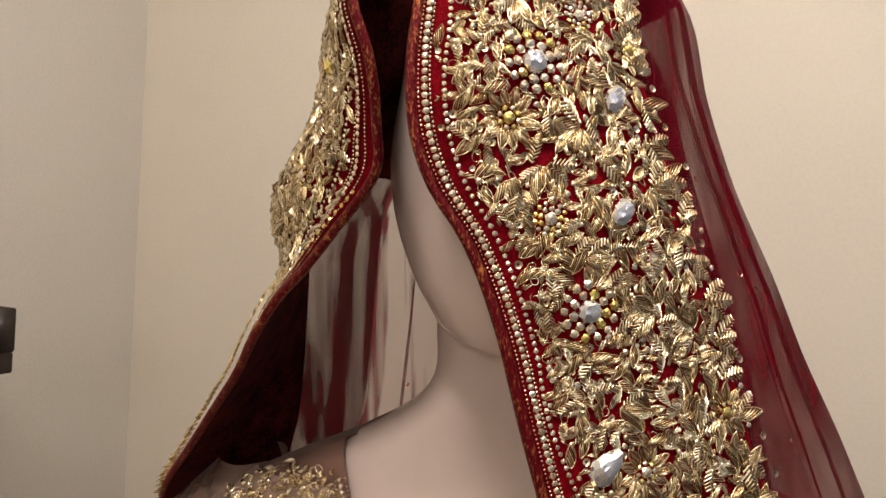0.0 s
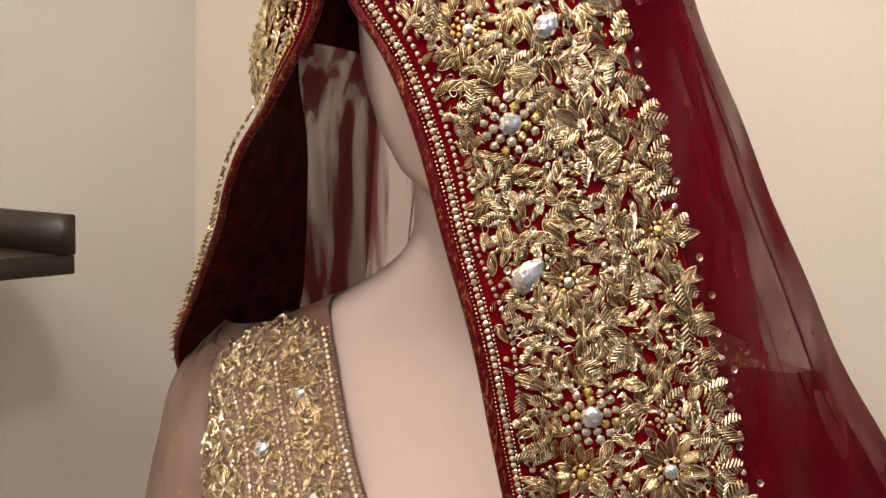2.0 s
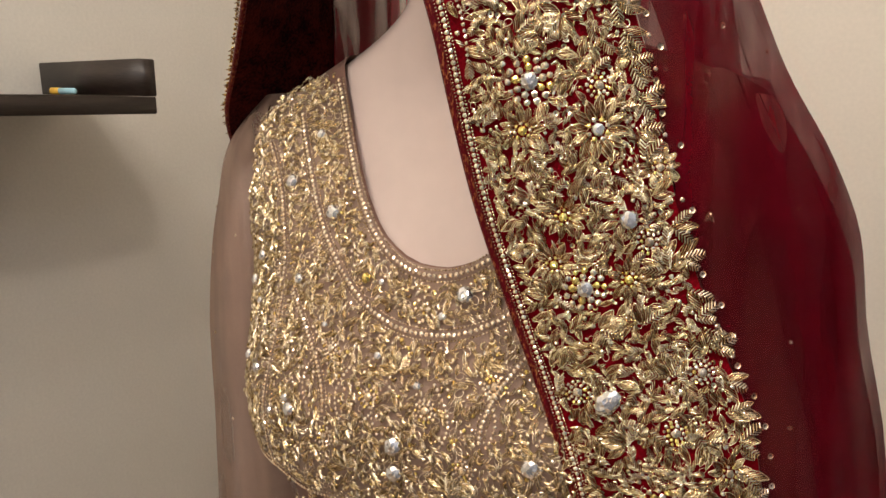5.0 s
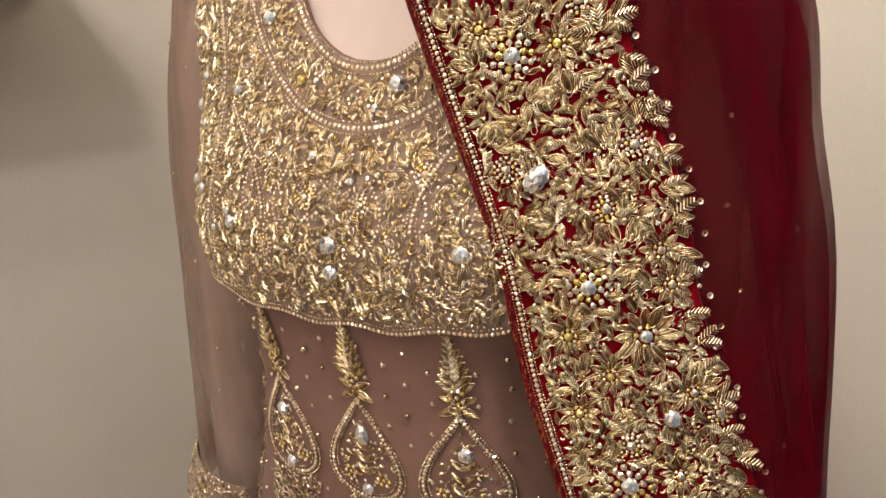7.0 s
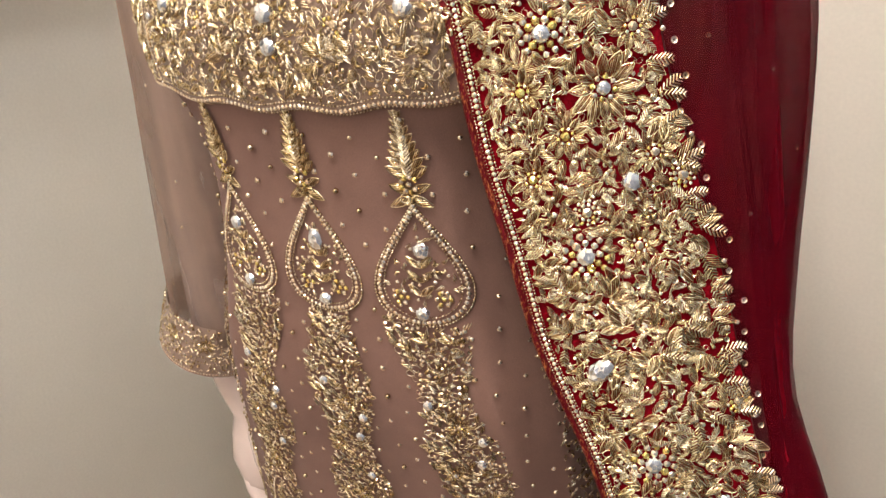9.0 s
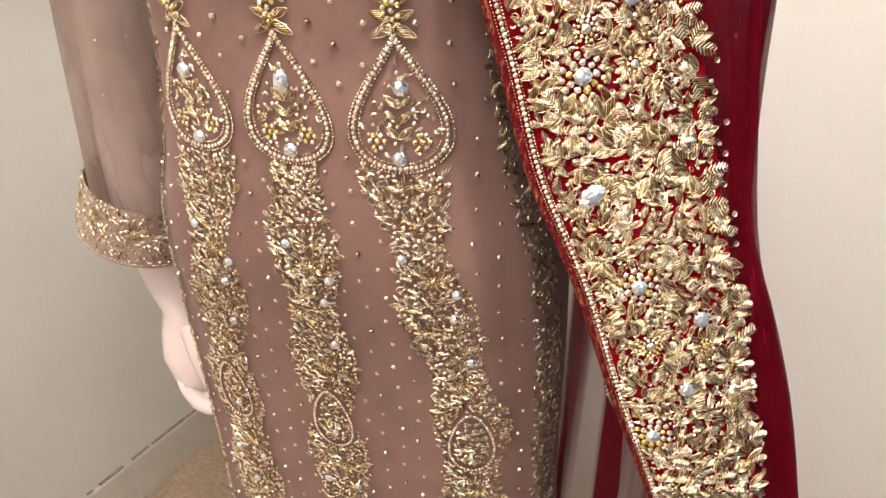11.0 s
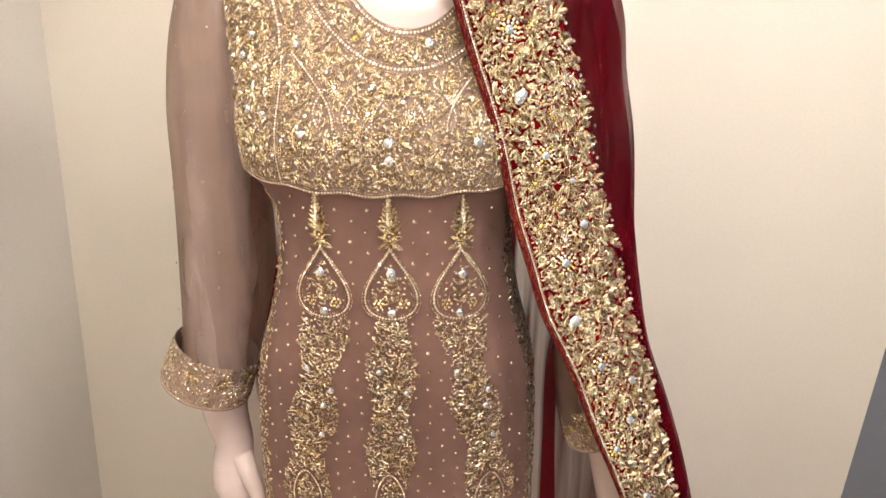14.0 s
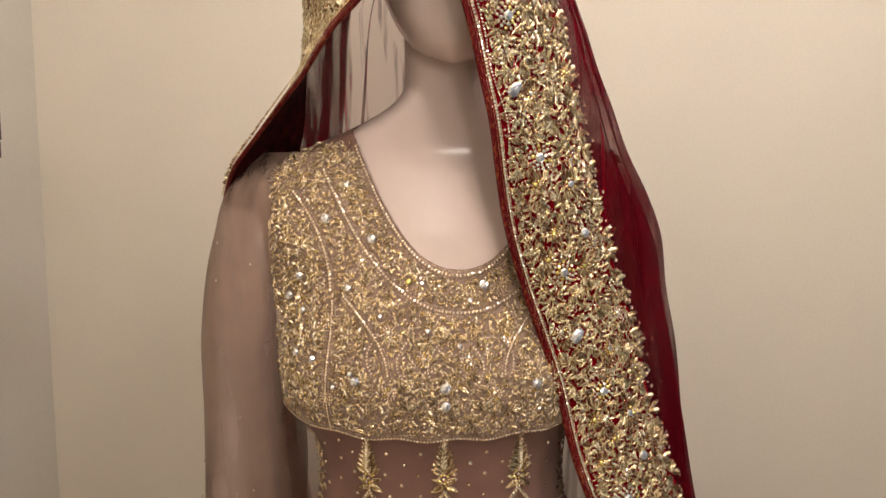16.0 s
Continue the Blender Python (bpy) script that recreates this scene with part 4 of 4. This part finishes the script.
def strip(name, at, zs, u1, label):
    g, h = Geo(), Geo()
    us = np.linspace(0, u1, 22)
    g.grid([[tuple(at(u, z)[0] - at(u, z)[1] * 0.0012) for u in us] for z in zs])
    p = part(name, g, VELVET, veil, label)
    h.grid([[tuple(at(u, z)[0] - at(u, z)[1] * 0.0040) for u in us] for z in zs])
    part("border_lining", h, BACK_AND_SHADE, p, "dark brownish red velvet backing")
    edge = [tuple(at(0, z)[0] - at(0, z)[1] * 0.002) for z in zs]
    part("piping", tube(Geo(), edge, 0.0021, 10), PIPING, p, "dark red cord wound with gold thread")
    return p


east = strip("border_strip", EAST, np.linspace(0.80, 1.925, 180), 0.96, "red velvet border packed with gold leaves and crystals")
west = strip("border_strip", WEST, np.linspace(1.56, 1.925, 80), 1.0, "red velvet border packed with gold leaves and crystals")


def border_work(at, z0, z1, seed, jewels, holder, near, width):
    em = Embroidery(at, seed)
    zs = np.linspace(z0, z1, 260)
    chain(em, [(0.058, z) for z in zs], 0.0027, "chain_stone", 0.00128, lift=0.0008)
    chain(em, [(0.078, z) for z in zs], 0.0016, "bead", 0.0006)
    chain(em, [(0.032, z) for z in zs], 0.0016, "bead", 0.0005)
    chain(em, [(0.125 + 0.025 * math.sin(z * 70), z) for z in zs if z > 1.56 and math.sin(z * 35) > 0.1], 0.0027, "stone", 0.0010)
    if holder is west:
        # glitter that stands past the rolled edge
        low = [z for z in zs if z < 1.765]
        chain(em, [(0.0, z) for z in low], 0.0042, "amber_bead", 0.0012, lift=0.0030)
        chain(em, [(0.035, z) for z in low], 0.0052, "stone", 0.0013, lift=0.0030)
        for z in np.linspace(1.58, 1.76, 60):
            em.put("small_leaf", 0.05, z, em.rng.uniform(2.2, 4.0), 0.008, lift=0.003)
    for kind, x, z, r, motif in jewels:
        u = (x - in_x(z)) / (out_x(z) - in_x(z)) if holder is east else x
        if motif == "flower":
            flower(em, u, z, r * 3.6, kind, 9)
        elif motif == "cluster":
            cluster(em, u, z, r * 2.9, "stone", kind)
        else:
            em.put(kind, u, z, 0.8, r, lift=0.001)
            em.hold(Vector(at(u, z)[0]), r * 1.15)
    z = z0 + 0.01
    k = 0
    while z < z1 - 0.01:
        for u in (0.19, 0.42, 0.66, 0.85):
            uu, zz = u + em.rng.uniform(-0.07, 0.07), z + em.rng.uniform(-0.010, 0.010)
            p = Vector(at(uu, zz)[0])
            k += 1
            if em.free(p, 0.009):
                c = em.rng.random()
                if c < 0.20:
                    flower(em, uu, zz, 0.0118, em.rng.choice(("stone", "stone", "amber_gem")), 8)
                elif c < 0.38:
                    cluster(em, uu, zz, 0.0078, "stone", "stone", em.rng.choice(("amber_bead", "bead", "bead", "stone")))
                else:
                    sprig(em, uu, zz, em.rng.uniform(0, 6.28), 0.0104, em.rng.choice((3, 5, 5)), ("leaf", "feather_leaf", "broad_leaf"))
        z += 0.020
    # outer scallop of sprigs
    z = z0
    while z < z1:
        sprig(em, 0.87 + em.rng.uniform(-0.03, 0.03), z, em.rng.uniform(-0.8, 0.8), 0.0115, em.rng.choice((2, 3, 3)), ("leaf", "feather_leaf", "feather_leaf"))
        em.put("sequin", 0.985 + em.rng.uniform(-0.03, 0.04), z + 0.007, 0, 0.0016, 0.003)
        em.put("stone", 0.955 + em.rng.uniform(-0.03, 0.03), z + 0.012, 0, 0.0013, 0.002, lift=0.001)
        z += 0.015

    def anywhere():
        return em.rng.uniform(0.105, 0.92), em.rng.uniform(z0, z1)

    fill(em, anywhere, 9000, ("leaf", "leaf", "feather_leaf", "broad_leaf", "leaf", "feather_leaf"), (0.0058, 0.0100), 0.225)
    fill(em, anywhere, 6000, ("small_leaf", "wire_loop", "wire_loop", "small_leaf", "small_curl"), (0.0042, 0.0066), 0.20)
    fill(em, anywhere, 6000, ("sequin", "sequin", "bead", "stone", "stone"), (0.0022, 0.0036), 0.33)
    em.build(holder, near)


JEWELS = [
    ("crystal", 0.034, 1.805, 0.0048, "cluster"), ("amber_gem", 0.026, 1.785, 0.0034, "flower"), ("oval_crystal", 0.061, 1.795, 0.0046, ""), ("oval_crystal", 0.064, 1.753, 0.0042, ""),
    ("crystal", 0.053, 1.718, 0.0046, "cluster"), ("pear_crystal", 0.058, 1.662, 0.0056, ""), ("crystal", 0.081, 1.609, 0.0046, "cluster"), ("crystal", 0.109, 1.586, 0.0046, "flower"),
    ("crystal", 0.123, 1.544, 0.0048, ""), ("amber_gem", 0.091, 1.523, 0.0034, "flower"), ("amber_gem", 0.078, 1.587, 0.0034, "flower"), ("crystal", 0.105, 1.511, 0.0044, "cluster"),
    ("crystal", 0.142, 1.403, 0.0044, "cluster"), ("oval_crystal", 0.117, 1.455, 0.0054, ""), ("crystal", 0.168, 1.379, 0.0048, "flower"), ("crystal", 0.182, 1.337, 0.0048, ""),
    ("crystal", 0.166, 1.302, 0.0048, "cluster"), ("oval_crystal", 0.177, 1.245, 0.0054, ""), ("crystal", 0.206, 1.198, 0.0046, "cluster"), ("crystal", 0.239, 1.179, 0.0046, ""),
    ("amber_gem", 0.134, 1.378, 0.0034, "flower"), ("crystal", 0.238, 1.140, 0.0044, ""), ("crystal", 0.226, 1.112, 0.0044, "cluster"), ("crystal", 0.261, 1.058, 0.0046, "cluster"), ("crystal", 0.290, 0.98, 0.0044, "cluster"),
]
border_work(EAST, 0.82, 1.915, 31, JEWELS, east, lambda p: p.z > 1.6, 0.09)
border_work(WEST, 1.57, 1.915, 32, [("stone", 0.30, 1.773, 0.0040, "flower"), ("amber_bead", 0.35, 1.818, 0.0036, "cluster"), ("stone", 0.35, 1.70, 0.004, "cluster")], west, lambda p: p.z > 1.6, 0.09)


# drops scattered over the chiffon
def on_chiffon(i, z):
    k = int(np.clip(np.searchsorted(VZ, z), 1, len(VZ) - 2))
    i = int(i)
    p = Vector(VEIL_ROWS[k][i])
    a, b = Vector(VEIL_ROWS[k][min(i + 1, 160)]) - Vector(VEIL_ROWS[k][max(i - 1, 0)]), Vector(VEIL_ROWS[k + 1][i]) - Vector(VEIL_ROWS[k - 1][i])
    n = b.cross(a).normalized()
    return p + n * 0.001, n, a


em = Embroidery(on_chiffon, 44)
for k in range(260):
    i, z = em.rng.uniform(4, 60) if k % 2 else em.rng.uniform(4, 150), em.rng.uniform(0.6, 1.85)
    p = Vector(on_chiffon(i, z)[0])
    if em.free(p, 0.023):
        em.hold(p, 0.023)
        if k % 4 == 0:
            for s in (-0.6, 0.6):
                em.put("small_leaf", i, z, 1.57 + s, 0.005)
            em.put("stone", i, z, 0, 0.0018)
        else:
            em.put("stone", i, z, 0, 0.0015)
em.build(veil, lambda p: p.y < 0.03)


# a few beads on the sheer sleeves
def on_sleeve(a, z):
    k = [c[2] for c in SL_W][::-1]
    x, y = np.interp(z, k, [c[0] for c in SL_W][::-1]), np.interp(z, k, [c[1] for c in SL_W][::-1])
    rx, ry = np.interp(z, k, RX_W[::-1]), np.interp(z, k, RY_W[::-1])
    p = Vector((x + rx * math.cos(a), y + ry * math.sin(a), z))
    n = Vector((math.cos(a), math.sin(a), 0))
    return p, n, Vector((-math.sin(a), math.cos(a), 0))


em = Embroidery(on_sleeve, 45)
for k in range(60):
    a, z = em.rng.uniform(3.0, 5.6), em.rng.uniform(1.17, 1.54)
    if em.free(on_sleeve(a, z)[0], 0.018):
        em.put("stone", a, z, 0, 0.0014)
        em.hold(on_sleeve(a, z)[0], 0.018)
em.build(dress, lambda p: True)
